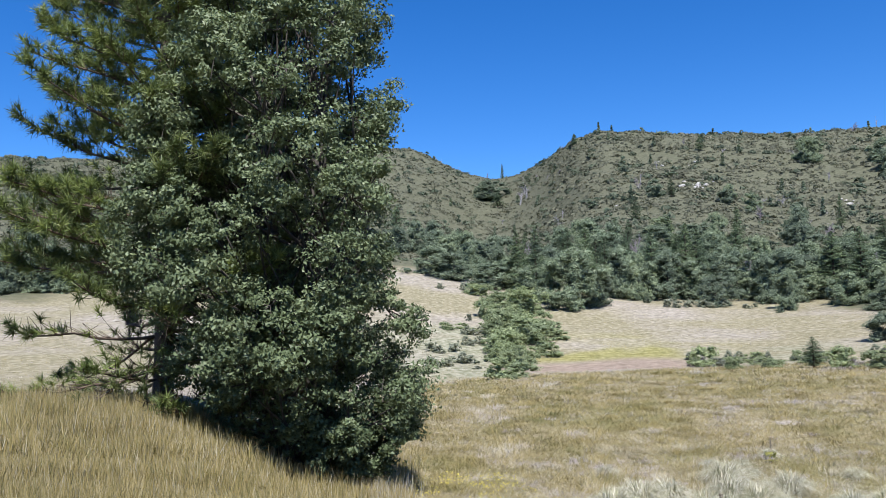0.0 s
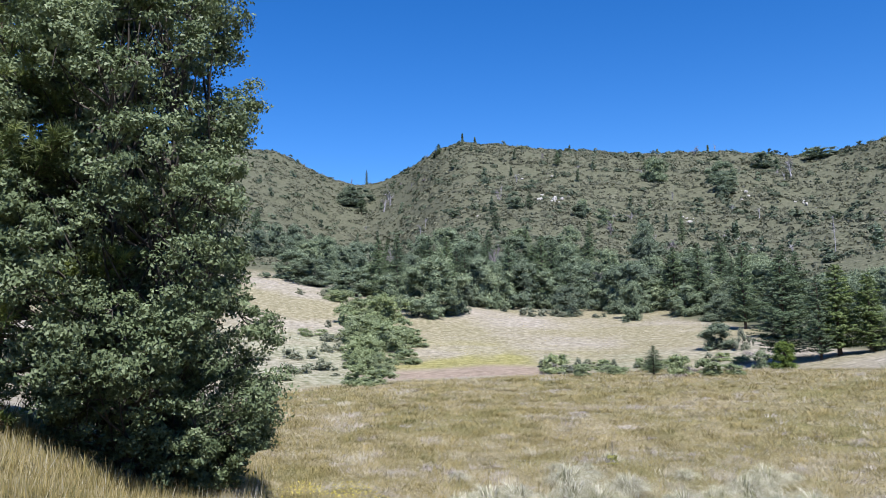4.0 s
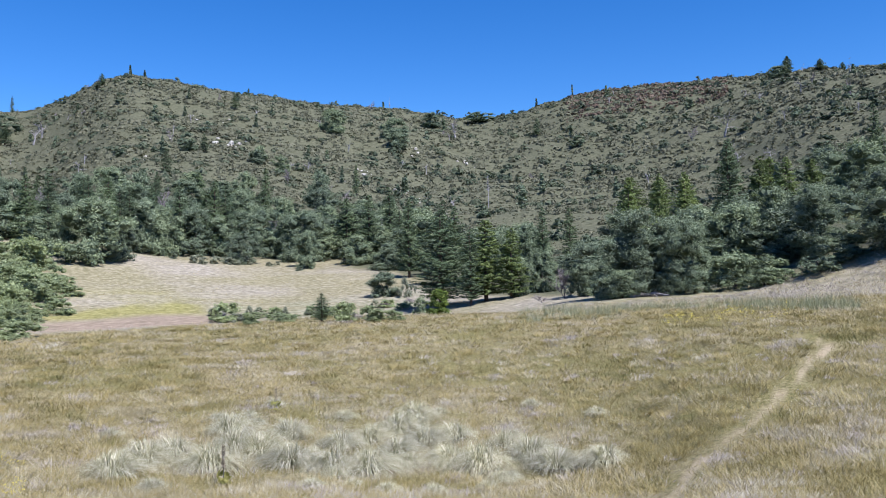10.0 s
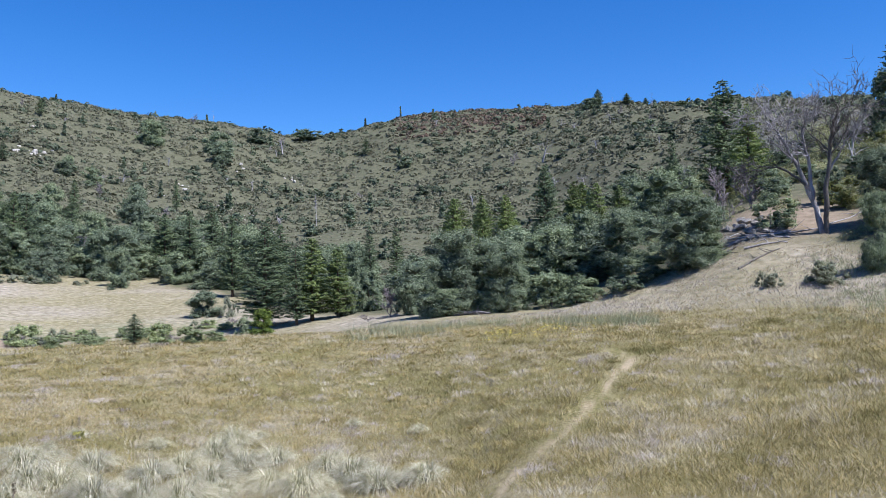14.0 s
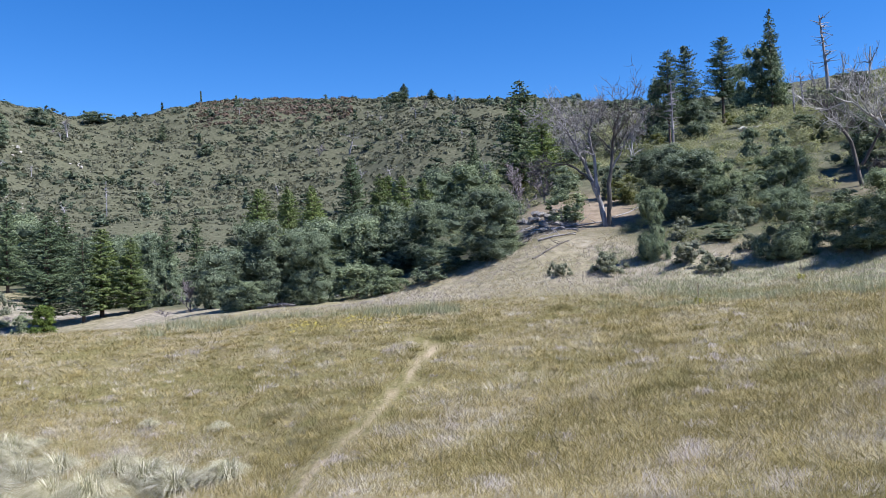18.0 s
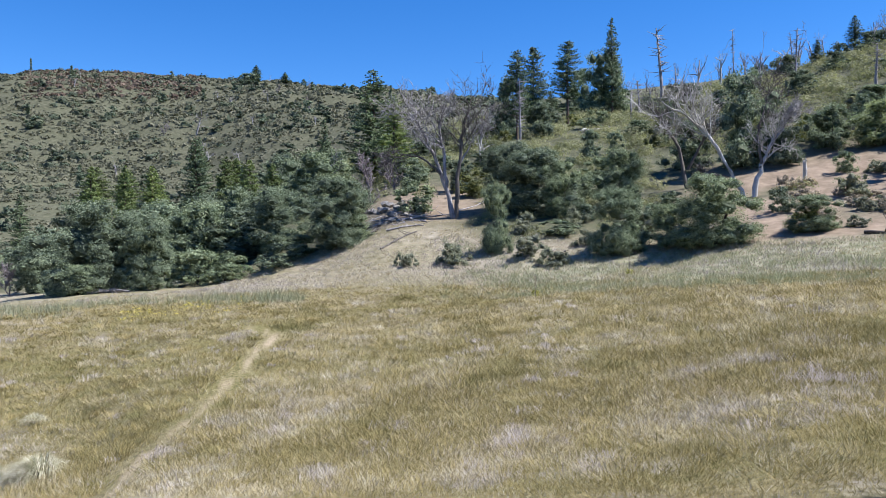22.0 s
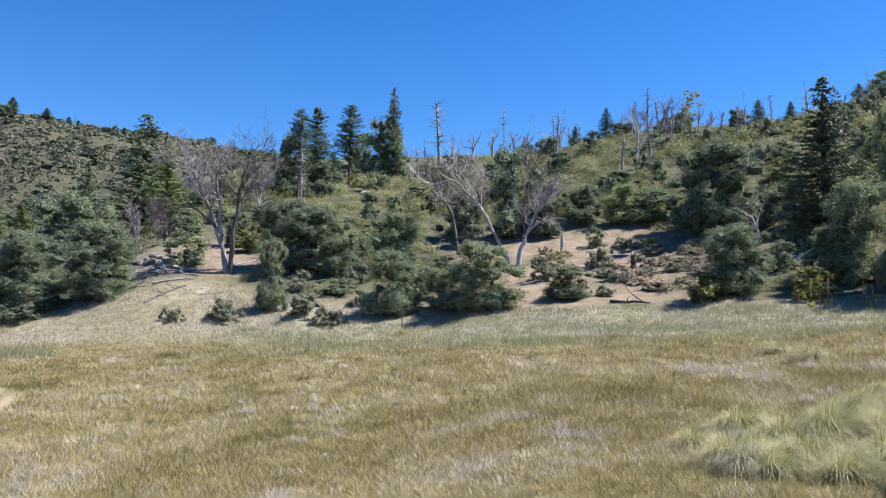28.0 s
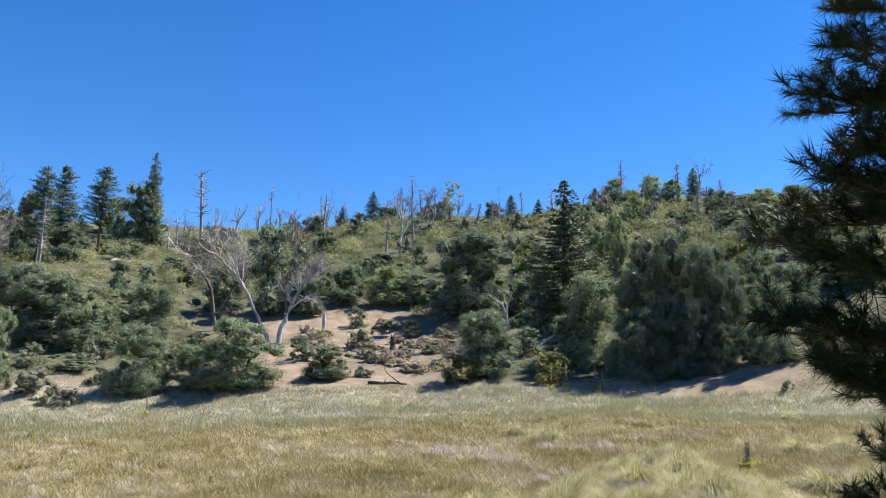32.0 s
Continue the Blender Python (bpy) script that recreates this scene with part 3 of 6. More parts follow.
def plant(key, az, d, h, w=None, turn=None, label="", group="", sink=0.0, tilt=0.0):
    """Set a plant of a model at an azimuth and a distance, with its height and width."""
    src, (h0, w0) = models[key], sizes[key]
    rng = random.Random(round(az * 100) + round(d * 10))
    p = spot(az, d)
    sz = h / h0
    sx = (w / w0) if w else sz
    ob = src if key not in used else copy_thing(src, PARK)
    used.add(key)
    rz = rng.uniform(0, 360) if turn is None else turn
    ob.matrix_basis = Matrix.Translation((p.x, p.y, p.z - sink)) @ pose(0, 0, 0, tilt * math.cos(radians(az)), tilt * math.sin(radians(az)) * 0 + tilt * 0.3, 0) @ pose(0, 0, 0, 0, 0, rz) @ Matrix.Diagonal((sx, sx, sz, 1))
    return tagged(ob, label, "", group)


sizes = {}


def define(key, kind, seed, h, w, **k):
    model(key, kind, seed, h=h, w=w, **k)
    sizes[key] = (h, w)


for n in range(5):
    define(f"oak{n}", "oak", 20 + n, 9.0, 8.0, lobes=60, leaves=220, leaf=0.094, low=0.02, core=0.52, lobe=(0.11, 0.21))
for n in range(4):
    define(f"noak{n}", "oak", 30 + n, 7.0, 6.0, lobes=84, leaves=430, leaf=0.048, low=0.01, peak=0.38 + 0.05 * n, core=0.52, lobe=(0.09, 0.19))
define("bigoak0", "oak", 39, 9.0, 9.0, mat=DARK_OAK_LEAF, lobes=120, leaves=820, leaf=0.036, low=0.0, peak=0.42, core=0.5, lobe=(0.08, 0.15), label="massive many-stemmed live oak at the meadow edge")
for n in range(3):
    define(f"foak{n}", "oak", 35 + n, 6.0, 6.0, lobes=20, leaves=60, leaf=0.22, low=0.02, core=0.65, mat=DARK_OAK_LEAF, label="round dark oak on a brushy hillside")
for n in range(4):
    define(f"con{n}", "conifer", 40 + n, 14.0, 6.0, ragged=0.22 + 0.06 * n, leaf=0.085, whorls=40, per=11, power=0.62, slope=-0.1)
for n in range(3):
    define(f"pine{n}", "conifer", 55 + n, 12.0, 6.0, ragged=0.5, leaf=0.085, whorls=34, per=11, power=0.42, slope=-0.05, low=0.3, label="ragged pine with a bare lower trunk on the ridge")
for n in range(2):
    define(f"fcon{n}", "conifer", 45 + n, 10.0, 3.6, whorls=13, per=5, leaf=0.5, label="small dark conifer on a brushy hillside")
for n in range(2):
    define(f"lite{n}", "conifer", 50 + n, 12.0, 5.5, mat=LIGHT_PINE, label="young bright green conifer", leaf=0.1, whorls=36, per=11, power=0.55)
for n in range(4):
    define(f"dead{n}", "dead", 60 + n, 9.0, 8.0, levels=4, twigs=3, forks=6, girth=0.035)
for n in range(2):
    define(f"pale{n}", "dead", 65 + n, 9.0, 7.0, mat=BLEACHED_WOOD, twigs=3, forks=6, levels=4, label="bleached white dead oak with broken branches")
for n in range(3):
    define(f"snag{n}", "snag", 70 + n, 12.0, 2.0, stubs=60)
for n in range(4):
    define(f"shrub{n}", "shrub", 80 + n, 2.2, 2.6, lobes=24, leaves=200, leaf=0.042, core=0.45)
for n in range(2):
    define(f"sage{n}", "shrub", 90 + n, 1.2, 2.0, name="sage_bush", mat=GREY_LEAF, label="low grey-green sage shrub", leaf=0.03, lobes=20, leaves=130, core=0.55)
for n in range(3):
    define(f"willow{n}", "shrub", 95 + n, 3.0, 4.0, name="willow_bush", mat=WILLOW_LEAF, label="light green willow thicket bush", leaf=0.07, lobes=34, leaves=110, core=0.5)
for n in range(2):
    define(f"mound{n}", "shrub", 115 + n, 0.8, 2.0, name="cushion_plant", mat=TAN_TWIG, label="low tan cushion of dry buckwheat on bare soil", leaf=0.034, lobes=20, leaves=90, core=0.5)
for n in range(2):
    define(f"yshrub{n}", "shrub", 100 + n, 2.2, 2.6, mat=OLIVE_LEAF, label="yellow-green leafy shrub on the slope", leaf=0.04, lobes=24, leaves=170, core=0.55)
for n in range(2):
    define(f"twig{n}", "dead", 105 + n, 5.0, 4.6, mat=PURPLE_WOOD, forks=10, levels=3, twigs=7, girth=0.014, spread=0.5, start=0.05, label="bare purplish-grey twiggy tree")
define("bright0", "shrub", 110, 3.0, 2.6, mat=BRIGHT_LEAF, label="round vivid green bush at the meadow edge", leaf=0.045, lobes=40, leaves=200, core=0.6)
define("yellow0", "shrub", 111, 2.0, 2.2, mat=YELLOW_LEAF, label="yellowing shrub at the meadow edge", leaf=0.04, lobes=24, leaves=150, core=0.5)
define("autumn0", "oak", 112, 9.0, 6.0, mat=YELLOW_LEAF, label="oak with yellow autumn leaves on bare limbs", leaf=0.1, lobes=34, leaves=70, low=0.4, core=0.02)
for n in range(2):
    define(f"poak{n}", "oak", 125 + n, 8.0, 7.0, mat=WILLOW_LEAF, lobes=46, leaves=240, leaf=0.09, low=0.06, core=0.4, lobe=(0.11, 0.2), label="pale green oak on the ridge")
define("pbrush0", "dead", 113, 6.0, 6.0, mat=DEAD_WOOD, twigs=5, label="thicket of grey bare branches")

# ---------------------------------------------------------------- trees and shrubs one by one: azimuth, distance, height, width
rr = random.Random(5)

# tree line beyond the far meadow
plant("oak0", 9.3, 139.0, 10.0, 11.4)
plant("oak1", 10.6, 142.5, 6.2, 6.1)
plant("oak2", 3.1, 159.0, 5.2, 9.6)
plant("oak3", 0.6, 165.4, 5.8, 10.0)
plant("oak4", -0.8, 169.6, 6.2, 9.7)
plant("oak0", 4.6, 161.4, 6.2, 7.5)
plant("oak1", 12.4, 155.9, 9.7, 8.3)
plant("oak2", 13.6, 155.9, 9.0, 7.2)
plant("oak3", 5.9, 151.3, 5.6, 7.5)
plant("oak4", 7.6, 145.4, 7.6, 6.2)
plant("con0", 10.2, 146.8, 13.6, 6.8)
plant("con1", 6.6, 156.6, 13.2, 5.9)
plant("con2", 5.3, 158.2, 11.9, 7.0)
plant("con3", 14.7, 159.8, 13.1, 6.5)
plant("con0", 11.5, 155.9, 11.7, 6.4)
plant("twig0", 6.6, 192.1, 11.4, 6.8)
plant("twig1", 13.8, 188.3, 12.8, 8.6)
plant("oak0", 15.7, 158.2, 8.8, 9.0)
plant("oak1", 17.3, 159.8, 7.7, 8.0)
plant("con1", 17.0, 159.0, 15.0, 5.9)
plant("con2", 17.7, 160.6, 14.0, 6.0)
plant("oak2", 18.7, 150.5, 5.7, 6.0)
plant("oak3", 20.1, 165.4, 9.5, 10.6)
plant("oak4", 22.1, 162.2, 8.8, 9.8)
plant("oak0", 23.3, 146.1, 6.6, 4.8)
plant("sage1", 16.1, 145.2, 1.2, 2.8)
plant("sage0", 16.9, 147.0, 1.4, 2.8)
plant("sage0", 15.7, 146.1, 1.5, 2.8)
plant("sage0", 18.3, 147.4, 1.0, 2.9)
plant("sage1", 19.1, 149.2, 1.2, 2.9)
plant("sage1", 17.9, 148.3, 1.2, 2.9)
plant("sage1", 20.8, 148.1, 0.6, 1.4)
plant("sage0", 21.2, 149.9, 0.7, 1.4)
plant("sage0", 20.6, 149.0, 0.7, 1.4)
plant("shrub0", 22.7, 142.5, 0.9, 1.6)
plant("shrub1", 14.2, 150.5, 1.5, 1.5)
plant("con3", 26.1, 159.8, 12.3, 8.8)
plant("oak1", 24.5, 162.2, 8.2, 7.5)
plant("con0", 27.7, 152.0, 13.0, 7.0)
plant("snag0", 28.5, 171.3, 7.1, 1.2)
plant("con1", 29.2, 154.3, 11.9, 8.5)
plant("oak2", 26.9, 149.8, 5.7, 6.8)
plant("oak3", 31.0, 149.8, 8.4, 8.0)
plant("oak4", 29.0, 139.7, 4.6, 6.4)
plant("oak0", 28.7, 103.7, 3.1, 4.6)
plant("sage1", 30.3, 100.6, 2.4, 2.4)
plant("con2", 32.8, 82.9, 10.2, 8.3)
plant("bright0", 32.5, 52.4, 1.7, 1.6)
plant("shrub2", 31.3, 78.5, 1.6, 1.7)
plant("lite0", 36.0, 79.6, 8.1, 5.8)
plant("lite1", 37.8, 78.8, 6.9, 4.5)
plant("con3", 34.9, 78.1, 7.6, 3.8)
plant("oak1", 38.2, 79.6, 3.3, 2.8)
plant("willow0", 17.6, 86.2, 2.1, 3.8)
plant("con0", 24.3, 47.9, 1.7, 1.7)
plant("willow1", 25.8, 47.5, 1.1, 1.8)
plant("willow0", 22.0, 49.8, 0.4, 1.1)
plant("willow2", 21.6, 50.1, 0.5, 1.1)
plant("willow1", 28.3, 47.2, 0.7, 1.4)
plant("willow0", 27.7, 47.5, 0.9, 1.4)
plant("twig0", 26.7, 47.2, 0.7, 1.6)
plant("willow2", 29.7, 47.4, 0.5, 0.9)
plant("willow1", 29.3, 47.7, 0.6, 0.9)
plant("willow0", 19.6, 49.3, 0.6, 1.0)
plant("willow2", 19.2, 49.6, 0.7, 1.0)
plant("willow1", 4.7, 113.2, 3.0, 5.5)
plant("willow0", 3.7, 113.9, 3.8, 5.5)
plant("willow2", 3.6, 126.3, 2.2, 4.9)
plant("willow1", 2.8, 127.1, 2.8, 4.9)
plant("willow0", 6.5, 107.2, 2.8, 5.7)
plant("willow2", 5.4, 107.9, 3.5, 5.7)
plant("willow0", 4.3, 101.1, 3.1, 5.8)
plant("willow1", 5.9, 131.0, 4.3, 7.1)
plant("willow0", 4.0, 137.5, 2.7, 4.7)
plant("willow2", 3.3, 138.3, 3.4, 4.7)
plant("willow1", 7.3, 112.7, 1.7, 3.8)
plant("willow0", 6.6, 113.4, 2.2, 3.8)
plant("willow2", 5.2, 91.0, 2.0, 4.2)
plant("willow1", 4.2, 91.5, 2.5, 4.2)
plant("willow0", 4.8, 49.3, 1.0, 2.6)
plant("willow2", 3.7, 49.6, 1.3, 2.6)
plant("willow1", 2.6, 147.4, 1.6, 4.3)
plant("willow0", 2.0, 148.3, 2.0, 4.3)
plant("oak2", 3.5, 100.1, 1.7, 3.1)
plant("sage1", -0.2, 150.4, 0.8, 1.5)
plant("sage0", -0.4, 151.3, 1.0, 1.5)
plant("sage0", 1.4, 151.1, 0.8, 1.6)
plant("sage1", 1.2, 152.0, 1.0, 1.6)
plant("sage0", 1.7, 124.0, 1.1, 1.4)
plant("willow2", 0.3, 116.1, 0.8, 2.2)
plant("willow0", 1.1, 117.5, 0.9, 2.2)
plant("willow1", -0.1, 116.8, 1.0, 2.2)
plant("sage0", 1.9, 112.7, 0.9, 2.2)
plant("sage1", 2.7, 114.0, 1.1, 2.2)
plant("sage1", 1.5, 113.4, 1.1, 2.2)
plant("sage1", -0.5, 99.5, 0.9, 2.2)
plant("sage0", 0.5, 100.7, 1.1, 2.2)
plant("sage0", -1.0, 100.1, 1.2, 2.2)
plant("sage0", 1.6, 92.4, 1.0, 2.7)
plant("sage1", 1.0, 92.9, 1.2, 2.7)
plant("sage1", -0.7, 87.9, 0.8, 1.7)
plant("sage0", 0.1, 88.9, 1.0, 1.7)
plant("sage0", -1.1, 88.4, 1.0, 1.7)
plant("sage0", 1.7, 105.1, 0.9, 1.7)
plant("sage1", 2.4, 106.4, 1.0, 1.7)
plant("sage1", 1.3, 105.7, 1.1, 1.7)

# trees below the brush slope
plant("twig1", 41.5, 70.7, 3.4, 3.8)
plant("twig0", 39.9, 67.6, 0.9, 2.2)
plant("oak3", 43.3, 70.0, 4.6, 4.2)
plant("noak0", 46.2, 60.9, 6.5, 6.5)
plant("noak1", 45.5, 58.8, 2.0, 2.6)
plant("noak2", 44.2, 62.7, 1.8, 1.9)
plant("noak3", 49.5, 60.0, 5.4, 4.9)
plant("oak3", 50.8, 70.7, 3.2, 4.1)
plant("oak4", 48.3, 71.7, 5.1, 4.1)
plant("lite0", 46.1, 108.9, 11.6, 6.0)
plant("lite1", 48.2, 110.6, 11.6, 4.7)
plant("lite0", 49.9, 110.6, 11.2, 5.1)
plant("con1", 52.7, 106.3, 14.3, 6.8)
plant("lite1", 54.7, 92.0, 9.8, 5.1)
plant("lite0", 56.3, 90.2, 8.0, 5.0)
plant("lite1", 57.9, 87.5, 6.4, 3.9)
plant("oak0", 53.2, 67.9, 5.9, 5.8)
plant("oak1", 54.7, 67.6, 4.0, 5.4)
plant("oak2", 56.6, 68.3, 4.3, 6.3)
plant("noak1", 58.3, 64.0, 4.9, 5.2)
plant("shrub3", 52.9, 60.0, 2.5, 4.5)
plant("shrub1", 55.8, 58.2, 1.7, 3.0)
plant("shrub0", 54.7, 58.5, 2.1, 3.0)
plant("shrub1", 58.2, 56.8, 1.9, 3.7)
plant("noak2", 60.1, 59.1, 1.4, 2.6)
plant("noak3", 62.4, 57.3, 5.0, 5.4)
plant("noak0", 63.4, 57.6, 2.9, 3.3)
plant("con2", 61.5, 86.2, 9.5, 3.7)
plant("dead0", 61.7, 88.4, 7.6, 4.0)
plant("lite0", 60.0, 96.7, 4.4, 3.8)
plant("con3", 65.0, 87.1, 12.5, 8.4)
plant("lite1", 66.5, 81.2, 9.0, 4.8)
plant("twig1", 64.8, 70.7, 5.8, 5.0)
plant("twig0", 66.5, 73.2, 4.8, 4.2)
plant("shrub2", 68.0, 62.4, 2.2, 3.6)
plant("sage0", 67.6, 48.2, 0.8, 1.2)
plant("sage1", 71.0, 47.5, 1.1, 2.1)
plant("con0", 40.1, 104.7, 9.3, 3.7)
plant("con1", 42.0, 106.3, 8.9, 3.8)
plant("oak2", 40.1, 83.3, 4.5, 3.6)

# slope of oaks and brush beside the dry meadow
plant("noak2", 73.8, 48.9, 4.2, 2.2)
plant("sage0", 70.4, 48.2, 1.2, 1.7)
plant("sage1", 66.9, 48.7, 0.8, 0.9)
plant("sage0", 76.3, 47.0, 1.3, 2.5)
plant("sage0", 78.3, 45.1, 0.8, 1.6)
plant("sage1", 77.6, 45.4, 1.0, 1.6)
plant("sage0", 80.0, 48.7, 1.0, 1.7)
plant("yshrub0", 72.4, 68.3, 2.4, 3.1)
plant("noak3", 76.8, 58.8, 4.7, 6.3)
plant("noak0", 78.4, 57.1, 3.9, 3.7)
plant("noak1", 74.7, 60.9, 4.9, 4.9)
plant("noak2", 82.1, 46.3, 3.7, 3.3)
plant("noak3", 82.4, 58.2, 4.3, 3.9)
plant("shrub3", 80.0, 54.6, 1.2, 2.0)
plant("noak0", 88.6, 45.2, 3.9, 4.8)
plant("noak1", 85.9, 46.8, 2.3, 2.8)
plant("shrub0", 83.7, 48.2, 2.1, 2.4)
plant("shrub1", 93.0, 52.2, 1.6, 2.2)
plant("noak2", 94.7, 46.3, 1.9, 2.8)
plant("yshrub1", 94.2, 46.3, 1.2, 1.8)
plant("sage1", 89.8, 44.5, 0.7, 1.1)
plant("oak2", 90.7, 68.6, 7.9, 5.4)
plant("oak3", 93.2, 66.9, 4.3, 3.3)
plant("oak4", 87.2, 71.4, 4.1, 4.1)
plant("oak0", 96.0, 70.3, 3.4, 3.5)
plant("poak1", 98.5, 69.3, 3.4, 4.4)
plant("oak2", 100.8, 69.3, 2.8, 4.4)
plant("yshrub0", 102.0, 68.6, 2.0, 2.9)
plant("shrub2", 96.6, 62.7, 1.5, 1.8)
plant("shrub3", 100.5, 59.1, 1.2, 1.9)
plant("sage0", 97.2, 55.7, 1.4, 2.4)
plant("sage0", 98.9, 61.4, 0.7, 1.8)
plant("sage1", 98.3, 61.8, 0.8, 1.8)
plant("sage1", 98.1, 51.1, 0.6, 1.1)
plant("sage0", 97.6, 51.4, 0.8, 1.1)
plant("sage0", 100.5, 53.2, 0.4, 1.2)
plant("sage1", 100.0, 53.5, 0.5, 1.2)
plant("sage1", 102.3, 53.2, 0.5, 1.3)
plant("sage0", 101.8, 53.5, 0.6, 1.3)
plant("sage0", 101.3, 48.1, 0.4, 0.8)
plant("sage1", 102.0, 48.7, 0.5, 0.8)
plant("sage1", 100.9, 48.4, 0.5, 0.8)
plant("sage1", 102.9, 57.9, 0.4, 1.1)
plant("sage0", 102.5, 58.2, 0.6, 1.1)
plant("sage0", 97.4, 46.7, 0.5, 1.0)
plant("sage1", 96.9, 47.0, 0.6, 1.0)
plant("sage1", 103.5, 54.5, 0.4, 0.9)
plant("sage0", 103.1, 54.8, 0.5, 0.9)
plant("sage0", 98.9, 52.6, 0.4, 0.8)
plant("sage1", 98.6, 53.0, 0.5, 0.8)
plant("noak1", 105.0, 62.4, 6.6, 6.7)
plant("noak2", 103.3, 65.6, 4.3, 4.7)
plant("noak3", 106.0, 44.5, 3.7, 3.6)
plant("yshrub1", 104.0, 43.2, 1.6, 2.2)
plant("shrub0", 108.9, 49.2, 1.6, 2.5)
plant("yellow0", 110.3, 41.9, 1.5, 1.9)
plant("noak0", 112.2, 45.8, 2.3, 2.9)
plant("con2", 111.4, 54.0, 10.6, 6.6)

# skyline trees of the near ridge
plant("pine0", 75.3, 90.6, 11.0, 4.6)
plant("pine1", 76.5, 99.6, 11.0, 5.4)
plant("pine2", 78.9, 107.9, 11.2, 6.0)
plant("con2", 82.0, 125.8, 15.1, 5.2)
plant("oak2", 81.2, 128.0, 10.5, 7.8)
plant("oak3", 79.7, 135.6, 7.2, 4.3)
plant("oak4", 74.6, 104.2, 7.7, 4.5)
plant("oak0", 77.0, 97.2, 4.2, 4.2)
plant("snag1", 85.4, 134.3, 12.6, 2.5)
plant("dead1", 87.8, 129.7, 9.8, 4.8)
plant("snag2", 90.1, 173.9, 11.2, 1.2)
plant("dead2", 91.7, 108.9, 7.8, 4.0)
plant("snag0", 93.9, 96.7, 7.6, 1.2)
plant("dead3", 84.7, 132.9, 5.3, 3.8)
plant("con3", 95.2, 121.5, 3.3, 2.8)
plant("con0", 97.4, 129.3, 5.7, 4.1)
plant("pale0", 99.5, 88.8, 9.3, 3.3)
plant("dead0", 101.1, 116.2, 7.3, 6.0)
plant("dead1", 102.0, 113.4, 5.8, 4.0)
plant("autumn0", 103.2, 109.5, 7.1, 3.6)
plant("snag1", 105.1, 101.6, 4.1, 1.2)
plant("dead2", 106.7, 117.6, 5.3, 3.9)
plant("con1", 107.6, 137.6, 4.6, 4.0)
plant("con2", 109.6, 116.2, 3.2, 2.7)
plant("snag2", 98.5, 91.5, 4.3, 1.2)
plant("snag0", 75.5, 87.5, 8.0, 1.2)
plant("pale1", 72.7, 82.9, 8.1, 2.4)
plant("dead3", 72.0, 108.9, 6.3, 5.4)
plant("pale0", 73.0, 85.8, 2.4, 2.4)
plant("con3", 77.7, 118.6, 4.3, 3.2)
plant("pbrush0", 83.3, 108.9, 5.7, 3.9)
plant("twig1", 104.2, 113.9, 4.8, 3.2)
plant("dead0", 112.8, 143.2, 3.1, 4.1)
plant("con0", 113.7, 139.7, 3.4, 4.0)
plant("dead1", 98.5, 127.9, 6.6, 2.7)
plant("dead2", 89.2, 141.8, 6.2, 3.6)
plant("dead3", 90.9, 118.6, 7.0, 3.4)
plant("con1", 112.7, 76.9, 1.7, 1.4)
plant("lite0", 114.5, 73.9, 2.9, 3.9)

# beside and behind the big oak clump
plant("noak1", 113.6, 45.6, 5.2, 4.2, sink=0.3)
plant("noak2", 116.2, 43.6, 5.2, 3.4, sink=0.3)
plant("bigoak0", 118.2, 42.8, 7.7, 4.5, 20, sink=0.4)
plant("bigoak0", 120.8, 42.4, 6.7, 4.0, 150, sink=0.4)
plant("bigoak0", 119.4, 41.4, 3.6, 3.4, 260, sink=0.4, label="low drooping limb crown of the massive live oak")
plant("bigoak0", 116.8, 41.6, 4.0, 3.3, 80, sink=0.4, label="low drooping limb crown of the massive live oak")
plant("bigoak0", 121.7, 41.0, 2.7, 2.6, 200, sink=0.4, label="low drooping limb crown of the massive live oak")
plant("noak3", 122.4, 43.6, 4.8, 2.8, sink=0.2)
plant("yshrub0", 123.1, 56.5, 3.4, 3.2)
plant("noak0", 124.7, 40.9, 3.8, 2.6)
plant("noak1", 126.6, 48.2, 2.8, 3.1)
plant("noak2", 111.5, 47.0, 2.6, 2.7)
plant("noak3", 110.0, 59.1, 3.8, 2.9)
plant("pale1", 107.3, 56.8, 3.5, 2.4)
plant("poak0", 115.0, 66.2, 5.8, 2.5)
plant("poak0", 115.1, 111.7, 4.4, 4.1)
plant("poak1", 117.6, 113.4, 4.5, 5.0)
plant("poak0", 119.2, 112.2, 3.8, 4.0)
plant("con2", 120.6, 139.7, 5.8, 4.5)
plant("snag1", 122.5, 132.3, 4.2, 1.2)
plant("snag2", 117.6, 88.8, 2.6, 1.2)
plant("snag0", 123.7, 67.2, 2.8, 1.2)
plant("snag1", 124.9, 65.6, 2.6, 1.2)
plant("poak1", 116.4, 93.4, 3.4, 3.3)
plant("poak0", 125.2, 91.5, 2.8, 3.9)
plant("oak4", 127.6, 78.5, 3.2, 3.4)
plant("dead0", 119.7, 82.0, 2.1, 2.3)
plant("dead1", 122.0, 81.6, 2.7, 2.9)
plant("shrub1", 126.1, 40.5, 1.0, 1.7)
plant("sage0", 125.7, 37.0, 0.4, 0.6)

